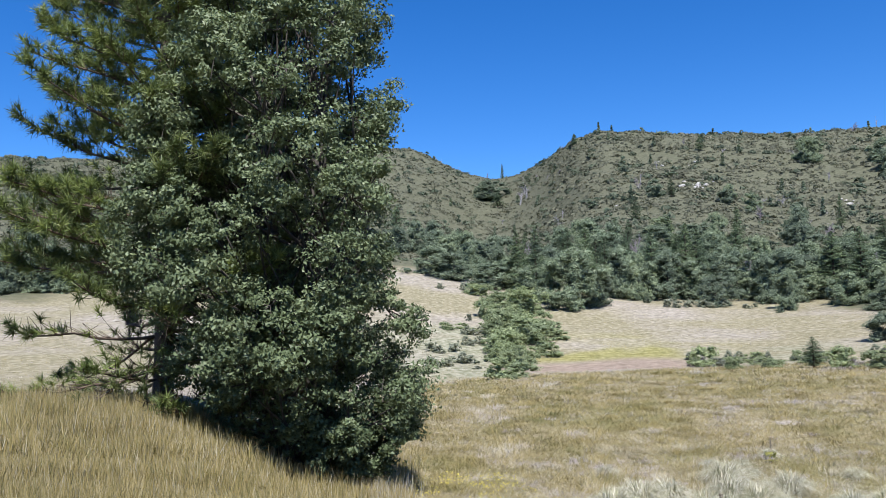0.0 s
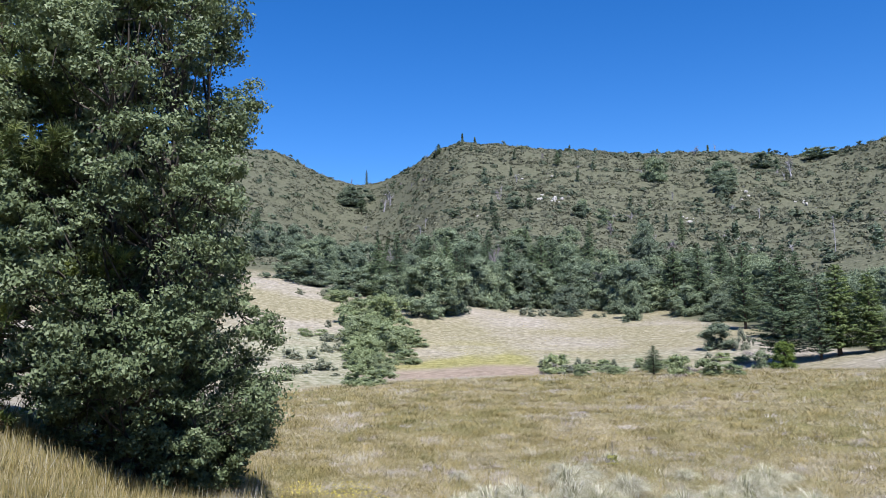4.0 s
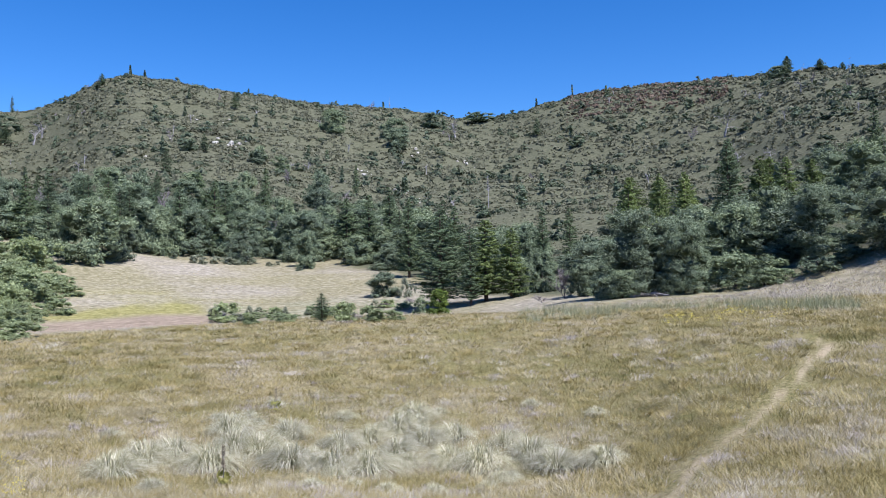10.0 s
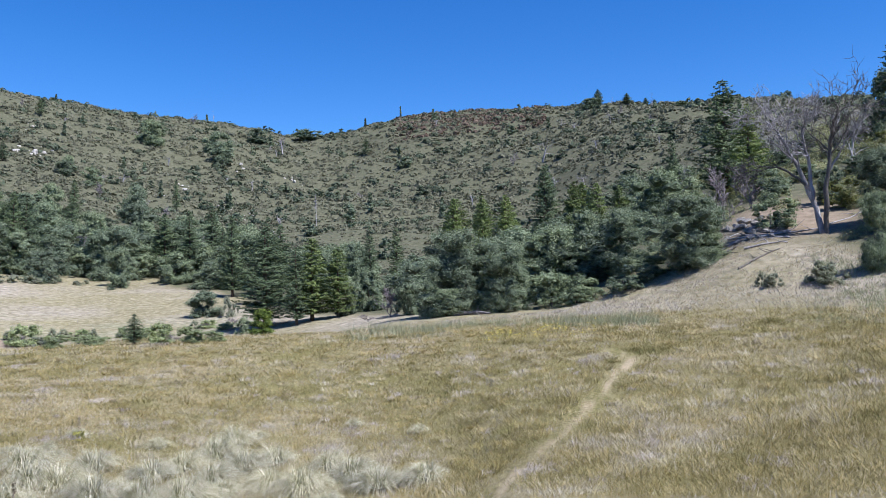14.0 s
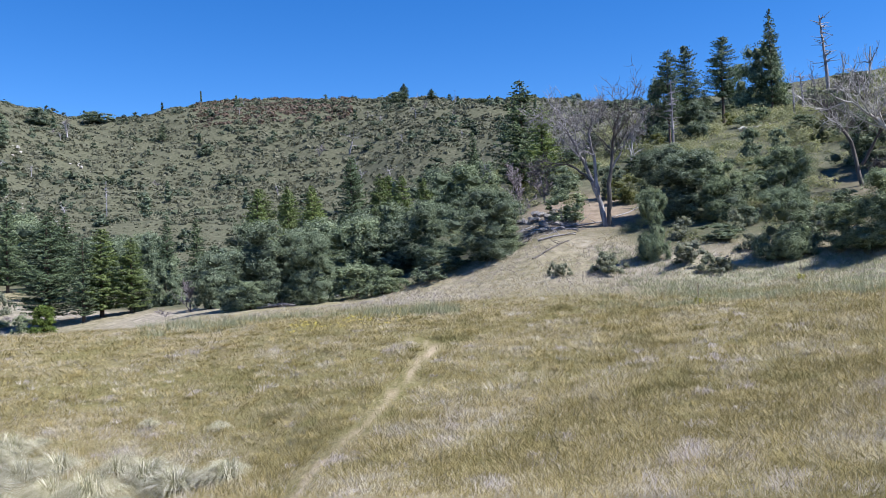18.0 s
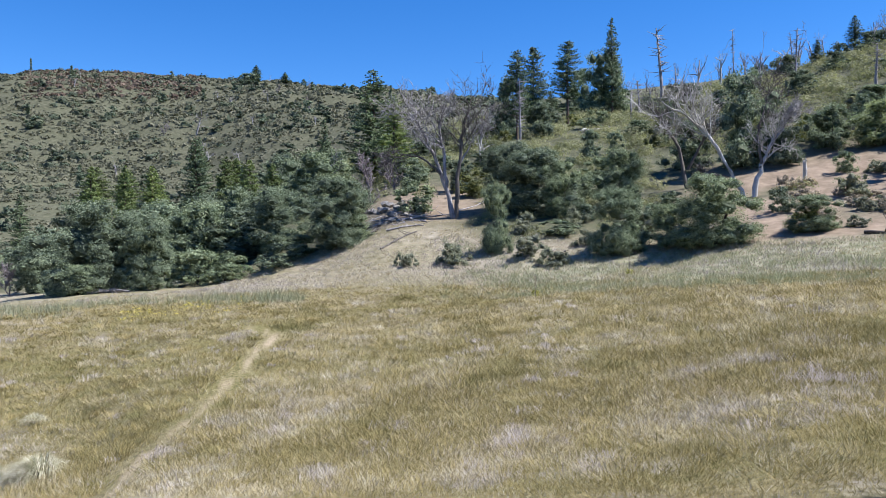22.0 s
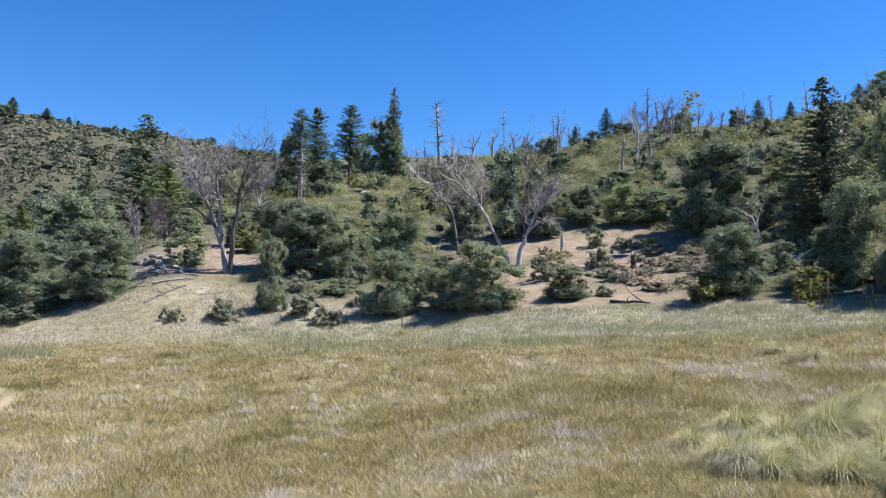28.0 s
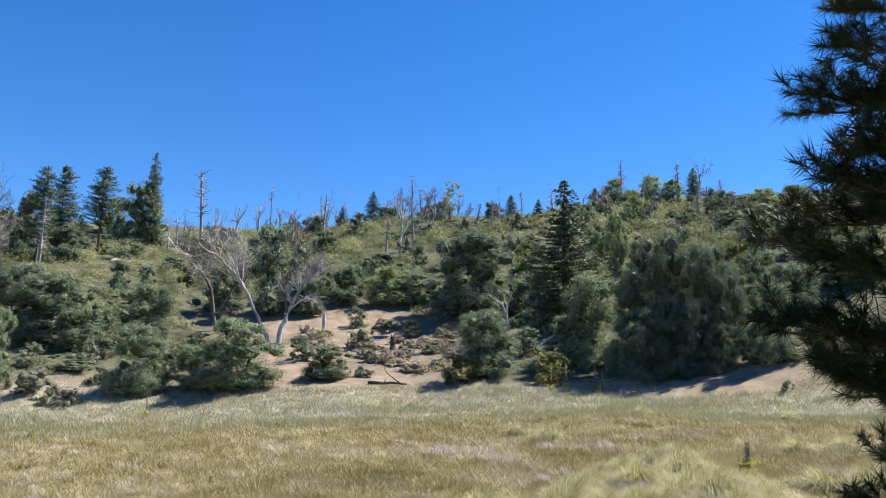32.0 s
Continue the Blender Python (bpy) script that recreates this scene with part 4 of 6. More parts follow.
# woods on the far hills
plant("con3", 56.7, 472.5, 9.4, 7.6)
plant("oak0", 56.0, 463.2, 5.6, 7.3)
plant("con0", 58.7, 472.5, 6.6, 9.3)
plant("dead2", 60.4, 409.1, 7.5, 7.0)
plant("con1", 60.0, 504.1, 4.6, 6.3)
plant("oak1", 65.2, 368.5, 4.3, 7.9)
plant("oak2", 62.3, 381.6, 2.4, 6.5)
plant("snag2", 36.3, 265.4, 11.2, 1.2)
plant("con2", 26.8, 300.5, 12.2, 4.3)
plant("oak3", 24.2, 258.9, 10.0, 8.1)
plant("snag0", 23.9, 229.7, 4.4, 1.2)
plant("oak4", 29.5, 440.8, 11.8, 15.7)
plant("oak0", 25.1, 443.0, 11.9, 12.6)
plant("dead3", 34.0, 470.2, 13.7, 13.4)
plant("oak1", 32.2, 519.4, 9.4, 14.8)
plant("oak2", 35.8, 540.5, 6.8, 19.3)
plant("dead0", 52.7, 350.6, 11.3, 12.5)
plant("oak3", 48.7, 364.8, 3.9, 5.2)
plant("oak4", 42.7, 407.0, 5.6, 7.5)
plant("con3", 39.9, 460.9, 10.9, 6.6)
plant("oak0", 20.1, 352.4, 6.2, 6.5)
plant("con0", 21.5, 331.9, 7.4, 4.7)
plant("dead1", 22.2, 335.3, 6.1, 5.7)
plant("con1", 9.8, 551.3, 8.7, 8.8)
plant("con2", 56.7, 465.5, 9.9, 9.1)
plant("oak1", 56.1, 460.9, 5.9, 8.5)
plant("con3", 4.5, 822.0, 20.9, 5.9)
plant("oak2", 3.6, 609.0, 15.4, 26.0)
plant("dead2", 6.2, 543.2, 14.1, 19.3)
plant("dead3", 5.7, 532.5, 13.3, 15.2)
plant("con0", 4.1, 556.8, 10.9, 11.9)
plant("con1", 13.8, 312.7, 10.0, 6.1)
plant("oak3", 15.2, 357.7, 7.7, 8.7)
plant("con2", 16.3, 354.1, 8.2, 5.7)
plant("oak4", 13.2, 411.1, 3.9, 5.3)
plant("oak0", 19.9, 335.3, 5.7, 7.2)
plant("oak1", 25.5, 436.4, 12.5, 12.4)
plant("oak2", 29.7, 423.6, 10.7, 13.3)
plant("con3", 18.4, 465.5, 9.6, 5.8)
plant("oak3", 21.5, 328.7, 6.9, 8.0)
plant("oak4", 24.3, 251.2, 11.3, 8.9)
plant("con0", 52.9, 209.0, 14.8, 8.6)
plant("lite1", 55.4, 172.2, 8.2, 7.7)
plant("lite0", 46.4, 201.9, 10.2, 9.3)
plant("lite1", 48.4, 190.2, 9.6, 7.5)
plant("lite0", 50.1, 179.1, 9.0, 7.0)

scattered = []
for i in range(240):
    az = rr.uniform(-31, 72)
    lo, hi = float(along(EDGE_D, [az])[0]) * 1.3, float(along(SKY_D, [az])[0])
    if az > 56:
        lo = 200
    d = lo + (hi * 0.94 - lo) * rr.uniform(0, 1) ** 0.8
    if rr.random() < 0.72:
        scattered.append((f"foak{i % 3}", az, d, rr.uniform(2.8, 5.5), rr.uniform(3.5, 7)))
    else:
        scattered.append((f"fcon{i % 2}", az, d, rr.uniform(5, 9), rr.uniform(2.6, 4)))


def joined_trees(name, places, label, seed):
    """Many far trees in one mesh."""
    rng = np.random.RandomState(seed)
    V, F, T, base = [], [], [], 0
    for key, az, d, h, w in places:
        me = next(o for o in models[key].children if o.name.startswith("crown")).data
        n, (h0, w0) = len(me.vertices), sizes[key]
        v, f, t = np.empty(n * 3, np.float32), np.empty(len(me.loops), np.int32), np.empty(n, np.float32)
        me.vertices.foreach_get("co", v)
        me.loops.foreach_get("vertex_index", f)
        me.attributes["tint"].data.foreach_get("value", t)
        a, p = rng.uniform(0, 6.28), spot(az, d)
        v = v.reshape(-1, 3) * np.array([w / w0, w / w0, h / h0])
        V.append(np.stack([v[:, 0] * math.cos(a) - v[:, 1] * math.sin(a) + p.x, v[:, 0] * math.sin(a) + v[:, 1] * math.cos(a) + p.y, v[:, 2] + p.z], 1))
        F.append(f.reshape(-1, 3) + base)
        T.append(np.clip(t + rng.normal(0, 0.12), 0, 1))
        base += n
    me = mesh_of(name, np.concatenate(V), [np.concatenate(F)], np.concatenate(T))
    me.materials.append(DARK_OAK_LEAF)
    return tagged(new(name, me), label, "woods", kind="stuff")


joined_trees("hillside_trees", scattered, "dark oaks and small conifers scattered over the brushy hills", 77)
for i in range(64):
    az = rr.uniform(2, 72)
    lo, hi = max(float(along(EDGE_D, [az])[0]) * 1.25, 200 if az > 54 else 0), float(along(SKY_D, [az])[0])
    plant(f"dead{i % 4}" if i % 3 else "twig0", az, lo + (hi - lo) * rr.random(), rr.uniform(4, 8), rr.uniform(4, 8), group="dead oaks on the far hills", label="grey leafless oak on the brushy hill")
for i in range(150):
    az = rr.uniform(-31, 34)
    d = float(along(EDGE_D, [az])[0]) * (1.05 + 0.6 * rr.random() ** 1.4)
    if i % 7 < 5:
        plant(f"oak{i % 5}", az, d, rr.uniform(5.5, 10), rr.uniform(7, 11), group="woods at the foot of the far hills")
    else:
        plant(f"con{i % 4}", az, d, rr.uniform(8, 13), rr.uniform(4.5, 7), group="woods at the foot of the far hills")
for i in range(84):
    t = rr.random()
    half = 0.6 + 2.3 * math.exp(-((t - 0.28) / 0.24) ** 2)
    plant(f"willow{i % 3}", 5.3 + half * rr.uniform(-1, 1), 86 + 76 * t, rr.uniform(0.9, 2.2), rr.uniform(1.8, 3.4), group="willow thicket in the wash")
for i in range(26):
    az = rr.uniform(34, 62)
    plant(f"oak{i % 5}", az, float(along(EDGE_D, [az])[0]) * rr.uniform(1.25, 2.0), rr.uniform(4, 7), rr.uniform(5, 8), group="woods below the brush slope")
for i in range(22):
    az = rr.uniform(-4, 4)
    plant(f"snag{i % 3}", az, float(along(SKY_D, [az])[0]) * 0.99, rr.uniform(6, 11), 2.0, group="burnt snags on the far ridge", label="thin burnt snag on the far ridge")
for i in range(12):
    az = rr.uniform(76, 128)
    plant(f"snag{i % 3}", az, float(along(MID_D, [az])[0]) * rr.uniform(0.7, 0.98), rr.uniform(2.5, 6), 1.4, group="burnt snags on the near ridge", label="burnt snag standing in brush")

for i in range(26):
    az = rr.uniform(84, 122)
    plant(("dead0", "snag0", "dead1", "dead2", "snag1", "pale0", "dead3", "twig1")[i % 8], az, float(along(MID_D, [az])[0]) * rr.uniform(0.9, 1.03), rr.uniform(4.5, 8.5), rr.uniform(0.7, 1.2) if i % 8 in (1, 4) else rr.uniform(2.6, 5), group="dead trees along the ridge", label="grey dead tree standing on the ridge")
for i in range(34):
    plant(("sage0", "willow0", "sage1", "willow1", "twig0")[i % 5], rr.uniform(16.5, 32), rr.uniform(84, 93), rr.uniform(0.5, 1.2), rr.uniform(1.2, 2.8), group="low bushes in the wash")
for i in range(9):
    plant(("sage0", "sage1", "willow2")[i % 3], rr.uniform(-4, 2.5), rr.uniform(82, 118), rr.uniform(0.3, 0.7), rr.uniform(1.4, 3.2), group="low bushes in the wash")
for i in range(16):
    plant(("sage0", "sage1", "shrub0")[i % 3], rr.uniform(74, 86), rr.uniform(49, 60), rr.uniform(0.8, 1.6), rr.uniform(1.4, 3.0), group="grey bushes at the slope foot")
for i in range(34):
    plant(f"mound{i % 2}", rr.uniform(93, 104), rr.uniform(47, 62), rr.uniform(0.3, 0.6), rr.uniform(1.0, 2.2), group="dry cushions on the bare slope")
for i in range(215):
    az = rr.uniform(60, 131)
    lo, hi = float(along(EDGE_D, [az])[0]) * 1.2, float(along(MID_D, [az])[0])
    d = lo + (hi - lo) * rr.random() ** 0.8
    if not (84 < az < 104 and d < 72) and not (63.5 < az < 70.5 and d < 72):
        plant(("shrub0", "shrub1", "noak0", "shrub2", "shrub3", "yshrub0", "sage0", "noak2")[i % 8], az, d, rr.uniform(1.3, 3.0), rr.uniform(2.0, 4.2), group="bushes on the near ridge")

# ---------------------------------------------------------------- the oak and the pines beside the viewpoint


def near_oak(az, d, height):
    """A bushy oak of several stems; its boughs carry sprays of small leaves, more open towards the top."""
    rng = np.random.RandomState(7)
    root = new("large_oak_tree")
    p = spot(az, d)
    right = np.array((math.cos(radians(az)), -math.sin(radians(az)), 0))
    away = np.array((math.sin(radians(az)), math.cos(radians(az)), 0))
    rise = (0, 0.06, 0.12, 0.22, 0.34, 0.45, 0.56, 0.67, 0.79, 0.87, 0.95, 1.0)
    shift = lambda h: np.interp(h, rise, (1.1, 0.95, 0.25, -0.2, -0.7, -1.0, -0.95, -0.65, -0.5, -0.35, -0.2, -0.2))
    half = lambda h: np.interp(h, rise, (0.8, 1.5, 2.45, 2.7, 2.95, 3.1, 2.95, 2.8, 2.65, 2.2, 1.4, 0.5))
    lines = []
    for k in range(5):
        a = k * 1.3 + 0.4
        lines.append(wander((0.35 * math.cos(a), 0.35 * math.sin(a), -0.4), right * (0.16 * math.cos(a) - 0.05) + away * 0.12 * math.sin(a) + np.array((0, 0, 1)), height * rng.uniform(0.6, 0.76), 0.14, rng, 9, 0.05, 0.05, 0.12))
    v, f = tubes(lines, 8)
    part("trunk", mesh_of("trunk", v, [f], smooth=True), DARK_BARK, root)
    limbs, C, O, T = [], [], [], []
    for b in range(280):
        h = 0.01 + 0.975 * ((b + rng.uniform(0, 1)) / 280) ** 1.1
        a, q = b * 2.399963 + rng.normal(0, 0.25), (0.55 * rng.uniform(0, 1) if b % 4 == 0 else rng.uniform(0.8, 1.0))
        s = rng.uniform(0.55, 0.95) * min(1.0, 0.45 + 0.5 * half(h) / 2)
        ring = max(half(h) - s * 0.55, 0.1) * q * (1 + 0.1 * math.sin(3 * a + 9 * h) + 0.08 * math.sin(5 * a - 17 * h))
        c = right * (shift(h) + ring * math.cos(a)) + away * ring * math.sin(a) + np.array((0, 0, 0.15 + h * height))
        stem = lines[b % 5][0]
        foot = stem[max(1, min(int(h * 9.5), 8))]
        gap = c - foot
        limbs.append(wander(foot, gap + np.array((0, 0, -0.1)), np.linalg.norm(gap) * 0.95, 0.05, rng, 6, 0.1, 0.0, 0.2))
        out = right * math.cos(a) * q + away * math.sin(a) * q + np.array((0, 0, 0.25))
        open_top = 0.75 if h > 0.62 and math.cos(a) > 0.1 else 1.0
        for _ in range(13):
            dirn = rng.normal(0, 1, 3)
            dirn = dirn / np.linalg.norm(dirn) + out * 0.6
            dirn /= np.linalg.norm(dirn)
            at = c + dirn * s * rng.uniform(0.5, 1.05)
            if rng.uniform() < 0.3:
                limbs.append(wander(c, at - c, np.linalg.norm(at - c), 0.018, rng, 3, 0.2, 0, 0.4))
            n = int(rng.uniform(60, 125) * open_top)
            off = rng.normal(0, 1, (n, 3))
            off /= np.linalg.norm(off, axis=1)[:, None]
            C.append(at + off * s * rng.uniform(0.24, 0.46) * rng.uniform(0.3, 1, (n, 1)) * np.array([1.2, 1.2, 0.7]))
            O.append(dirn * 0.5 + off * 0.55 + np.array([0, 0, 0.2]))
            # tint rises with height: the sunlit upper crown is put into the leaf colour
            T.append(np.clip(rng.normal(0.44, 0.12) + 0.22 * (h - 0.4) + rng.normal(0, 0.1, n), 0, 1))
    v, f = tubes(limbs, 4)
    part("branchwork", mesh_of("branchwork", v, [f], smooth=True), DARK_BARK, root, "thin grey forking limbs")
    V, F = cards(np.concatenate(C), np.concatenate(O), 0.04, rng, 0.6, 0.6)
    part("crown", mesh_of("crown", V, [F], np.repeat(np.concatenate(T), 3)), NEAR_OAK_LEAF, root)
    root.matrix_basis = Matrix.Translation(p)
    return tagged(root, "tall bushy live oak with dense small leaves to the ground", "tree")


def needle_tufts(points, heads, rng, length, per, width):
    """Bottle-brush tufts of thin needles at points, sweeping along heads."""
    n = len(points)
    P = np.repeat(points, per, 0)
    d = np.repeat(heads, per, 0) * 0.7 + rng.normal(0, 0.6, (n * per, 3))
    d /= np.linalg.norm(d, axis=1)[:, None]
    start = P - np.repeat(heads, per, 0) * rng.uniform(0, length * 0.7, (n * per, 1))
    side = np.cross(d, rng.normal(0, 1, (n * per, 3)))
    side /= np.linalg.norm(side, axis=1)[:, None]
    ln = length * rng.uniform(0.7, 1.15, (n * per, 1))
    v = np.stack([start - side * width, start + side * width, start + d * ln], 1).reshape(-1, 3)
    t = np.repeat(np.clip(rng.normal(0.45, 0.18, n), 0, 1), per * 3)
    return v, np.arange(len(v)).reshape(-1, 3), t


def near_pine(az, d, height, reach, seed, low, count, label, needles, tuft, per, power=0.7, needle=0.0075, dense=10, foot=1.0, bare=0.0):
    rng = np.random.RandomState(seed)
    root = new("large_pine_tree")
    p = spot(az, d)
    trunk = wander((0, 0, -0.4), (0.01, 0, 1), height, 0.26, rng, 10, 0.02, 0.02, 0.12)
    v, f = tubes([trunk], 10)
    part("trunk", mesh_of("trunk", v, [f], smooth=True), PINE_BARK, root)
    for i in range(count):
        limbs, P, H = [], [], []
        h = low + (0.97 - low) * (i + rng.uniform(0, 1)) / count
        a = i * 2.4 + rng.normal(0, 0.3)
        r = reach * (1 - h * 0.9) ** power * rng.uniform(0.78, 1.05) * min(1, foot + 1.5 * h) + 0.25
        k = h * 10
        q = trunk[0][int(k)] * (1 - k % 1) + trunk[0][min(int(k) + 1, 10)] * (k % 1)
        limb = wander(q, (math.cos(a), math.sin(a), -0.3 if h < bare else -0.05 + 0.3 * h), r, 0.018 + 0.008 * r, rng, 7, 0.3 if h < bare else 0.12, 0.05, 0.2)
        limbs.append(limb)
        pts = limb[0]
        tip = pts[-1] - pts[3]
        tip = tip / (np.linalg.norm(tip) + 1e-9)
        for s in range(int(8 + r * dense)):
            j = rng.uniform(1.8, 6.99)
            b = pts[int(j)] * (1 - j % 1) + pts[int(j) + 1] * (j % 1)
            head = tip * 0.8 + rng.normal(0, 0.6, 3) * np.array([1, 1, 0.55]) + np.array([0, 0, 0.3])
            head /= np.linalg.norm(head)
            twig = wander(b, head, rng.uniform(0.12, 0.2 + 0.3 * r * (1 - j / 9)), 0.009, rng, 3, 0.15, 0.1, 0.5)
            limbs.append(twig)
            if h < bare and rng.uniform() < 0.75:
                continue
            P.append(twig[0][-1])
            H.append((twig[0][-1] - twig[0][-2]) / (np.linalg.norm(twig[0][-1] - twig[0][-2]) + 1e-9))
        P.append(pts[-1])
        H.append(tip)
        v, f = tubes(limbs, 4)
        br = part("branch", mesh_of("branch", v, [f], smooth=True), PINE_BARK, root)
        v, f, t = needle_tufts(np.array(P), np.array(H), rng, tuft, per, needle)
        part("needle_spray", mesh_of("needle_spray", v, [f], t), needles, br, kind="stuff")
    root.matrix_basis = Matrix.Translation(p)
    return tagged(root, label, "tree")


NEAR_NEEDLE = foliage("near_pine_needle", (0.045, 0.068, 0.025), (0.15, 0.19, 0.062), (0.31, 0.355, 0.125), 0.18, 0.45)
# NEAR_NEEDLE darkened: the right-hand pine's backlit look is put into its colour
BACKLIT_NEEDLE = foliage("backlit_pine_needle", (0.014, 0.022, 0.01), (0.04, 0.058, 0.02), (0.09, 0.115, 0.04), 0.03, 0.5)
near_oak(-9.9, 19.2, 12.4)
near_pine(-19.0, 21.0, 17.0, 4.3, 3, 0.06, 165, "tall yellow-green pine with upswept needle tufts", NEAR_NEEDLE, 0.27, 34, 0.5, 0.012, 11, 0.85, 0.17)
near_pine(141.3, 9.0, 13.0, 3.0, 5, 0.05, 150, "pine with long needle tufts, coloured dark as if backlit", BACKLIT_NEEDLE, 0.19, 60, 0.35, 0.0045, 25, 0.72)



def dead_oak(az, d, stems, seed, label, levels=(16, 7, 4), reach=0.33):
    """A dead oak: each stem runs through points given across and up from its foot, with its girth and wood, and forks into ever finer limbs."""
    rng = np.random.RandomState(seed)
    root = new("dead_oak_tree")
    c, s = math.cos(radians(az)), math.sin(radians(az))
    for path, r, mat in stems:
        q = np.array(path, float)
        far = rng.normal(0, 0.5, len(q)).cumsum() * np.linspace(0, 1, len(q))
        k = np.linspace(0, len(q) - 1, 4 * len(q))
        line = np.stack([np.interp(k, np.arange(len(q)), v) for v in (q[:, 0], far, q[:, 1])], 1)
        line[1:-1] = (line[:-2] + line[1:-1] * 2 + line[2:]) / 4
        line[1:] += rng.normal(0, 0.045, (len(line) - 1, 3))
        pts = np.stack([line[:, 0] * c + line[:, 1] * s, -line[:, 0] * s + line[:, 1] * c, line[:, 2]], 1)
        length = np.linalg.norm(np.diff(pts, axis=0), axis=1).sum()
        stem = (pts, r * np.linspace(1, 0.22, len(pts)) * rng.uniform(0.88, 1.12, len(pts)))
        limbs, fine, layer = [stem], [], [(stem, length * reach)]
        for lev, many in enumerate(levels):
            nxt = []
            for (line, rad), l0 in layer:
                for _ in range(many):
                    k = rng.uniform(0.4 if lev == 0 else 0.3, 1.0) * (len(line) - 1)
                    i = min(int(k), len(line) - 2)
                    at = line[i] + (line[i + 1] - line[i]) * (k - i)
                    along_it = (line[i + 1] - line[i]) / (np.linalg.norm(line[i + 1] - line[i]) + 1e-9)
                    limb = wander(at, along_it + rng.normal(0, 0.6, 3), l0 * rng.uniform(0.45, 1.0), max(rad[i] * rng.uniform(0.35, 0.55), 0.017), rng, 5 if lev < 2 else 3, 0.42, 0.07, 0.3)
                    (limbs if lev < 2 else fine).append(limb)
                    nxt.append((limb, l0 * 0.55))
            layer = nxt
        v, f = tubes(limbs, 6)
        v2, f2 = tubes(fine, 3)
        v, f = np.concatenate([v, v2]), np.concatenate([f, f2 + len(v)])
        part("stem", mesh_of("stem", v, [f], smooth=True), mat, root)
    root.matrix_basis = Matrix.Translation(spot(az, d))
    return tagged(root, label, "dead tree")


dead_oak(70.7, 59.8, (
    (((0.1, -0.3), (-0.6, 2.7), (-1.6, 5.2), (-2.4, 6.9), (-3.2, 7.9)), 0.22, DEAD_WOOD),
    (((-0.9, 3.3), (-2.2, 4.5), (-3.7, 4.8), (-4.9, 4.3)), 0.1, DARK_DEAD),
    (((-0.5, 2.3), (-0.7, 4.8), (-1.0, 7.0), (-0.6, 8.2)), 0.16, DEAD_WOOD),
    (((0.2, -0.3), (0.35, 2.8), (0.6, 5.6), (1.0, 7.6), (1.7, 8.3)), 0.2, DARK_DEAD),
    (((0.4, 3.9), (1.6, 6.0), (2.4, 7.3)), 0.09, DEAD_WOOD)), 3, "large grey dead oak with leaning bare stems")
dead_oak(91.0, 58.0, (
    (((-0.4, -0.3), (-1.9, 3.0), (-3.0, 4.8), (-4.3, 5.8), (-5.6, 6.4)), 0.16, BLEACHED_WOOD),
    (((-2.9, 4.6), (-3.9, 6.3), (-4.6, 7.5)), 0.08, DARK_DEAD),
    (((0.1, -0.3), (0.7, 2.1), (1.3, 3.6), (2.0, 4.9)), 0.2, BLEACHED_WOOD),
    (((0.6, 1.9), (0.5, 4.4), (1.0, 6.6), (1.4, 7.5)), 0.1, DARK_DEAD),
    (((1.3, 3.4), (2.4, 5.2), (3.2, 5.7)), 0.07, DEAD_WOOD),
    (((-0.9, 1.2), (-2.3, 1.8), (-3.3, 1.6)), 0.06, DARK_DEAD)), 8, "bleached dead oak with two leaning trunks")
dead_oak(87.0, 64.0, (
    (((0.0, -0.3), (-0.7, 3.2), (-1.9, 5.2), (-3.0, 6.6)), 0.17, DARK_DEAD),
    (((0.0, 1.5), (1.1, 3.6), (1.9, 5.3)), 0.12, DARK_DEAD)), 9, "dark dead oak behind the bleached trunks")

# ---------------------------------------------------------------- brush on the hills


def brush_cover(name, count, az0, az1, place, size, quads, leaf, seed, material, label, spare_soil=False, shrink=320, flat=0.5):
    """Countless low bushes, one mesh; place gives the distance for each azimuth."""
    rng = np.random.RandomState(seed)
    az = rng.uniform(az0, az1, count)
    d = place(az, rng)
    x, y = d * np.sin(np.radians(az)), d * np.cos(np.radians(az))
    keep = rng.uniform(0, 1, count) < 0.72 + 0.4 * ripple(x, y, 30, seed + 1)
    if spare_soil:
        keep &= zones(x, y)[2] < rng.uniform(0.25, 0.9, count)
    keep &= ~((az > 63.8) & (az < 70.5) & (d < 69) & (d > 50))
    x, y = x[keep], y[keep]
    n = len(x)
    z = ground_z(x, y)
    s = (size[0] + (size[1] - size[0]) * rng.uniform(0, 1, n) ** 1.8) * np.clip(np.hypot(x, y) / shrink, 0.45, 1.15)
    tint = np.clip(0.48 + 0.22 * ripple(x, y, 70, seed + 2) + rng.normal(0, 0.17, n), 0, 1)
    u = rng.normal(0, 1, (n, quads, 3))
    u /= np.linalg.norm(u, axis=2)[:, :, None]
    u[:, :, 2] = np.abs(u[:, :, 2])
    lump = 1 + 0.35 * np.sin(u[:, :, 0] * 4 + rng.uniform(0, 6, (n, 1))) * np.cos(u[:, :, 1] * 5)
    c = np.stack([x, y, z - 0.05], 1)[:, None] + u * (s[:, None] * lump * rng.uniform(0.55, 1, (n, quads)))[:, :, None] * np.array([0.7, 0.7, flat])
    V, F = cards(c.reshape(-1, 3), u.reshape(-1, 3), np.repeat(s * leaf * 1.2, quads), rng, 0.65, 0.22)
    t = np.clip(np.repeat(tint, quads) + rng.normal(0, 0.04, n * quads), 0, 1)
    me = mesh_of(name, V, [F], np.repeat(t, 3))
    me.materials.append(material)
    return tagged(new(name, me), label, "brush", kind="stuff")


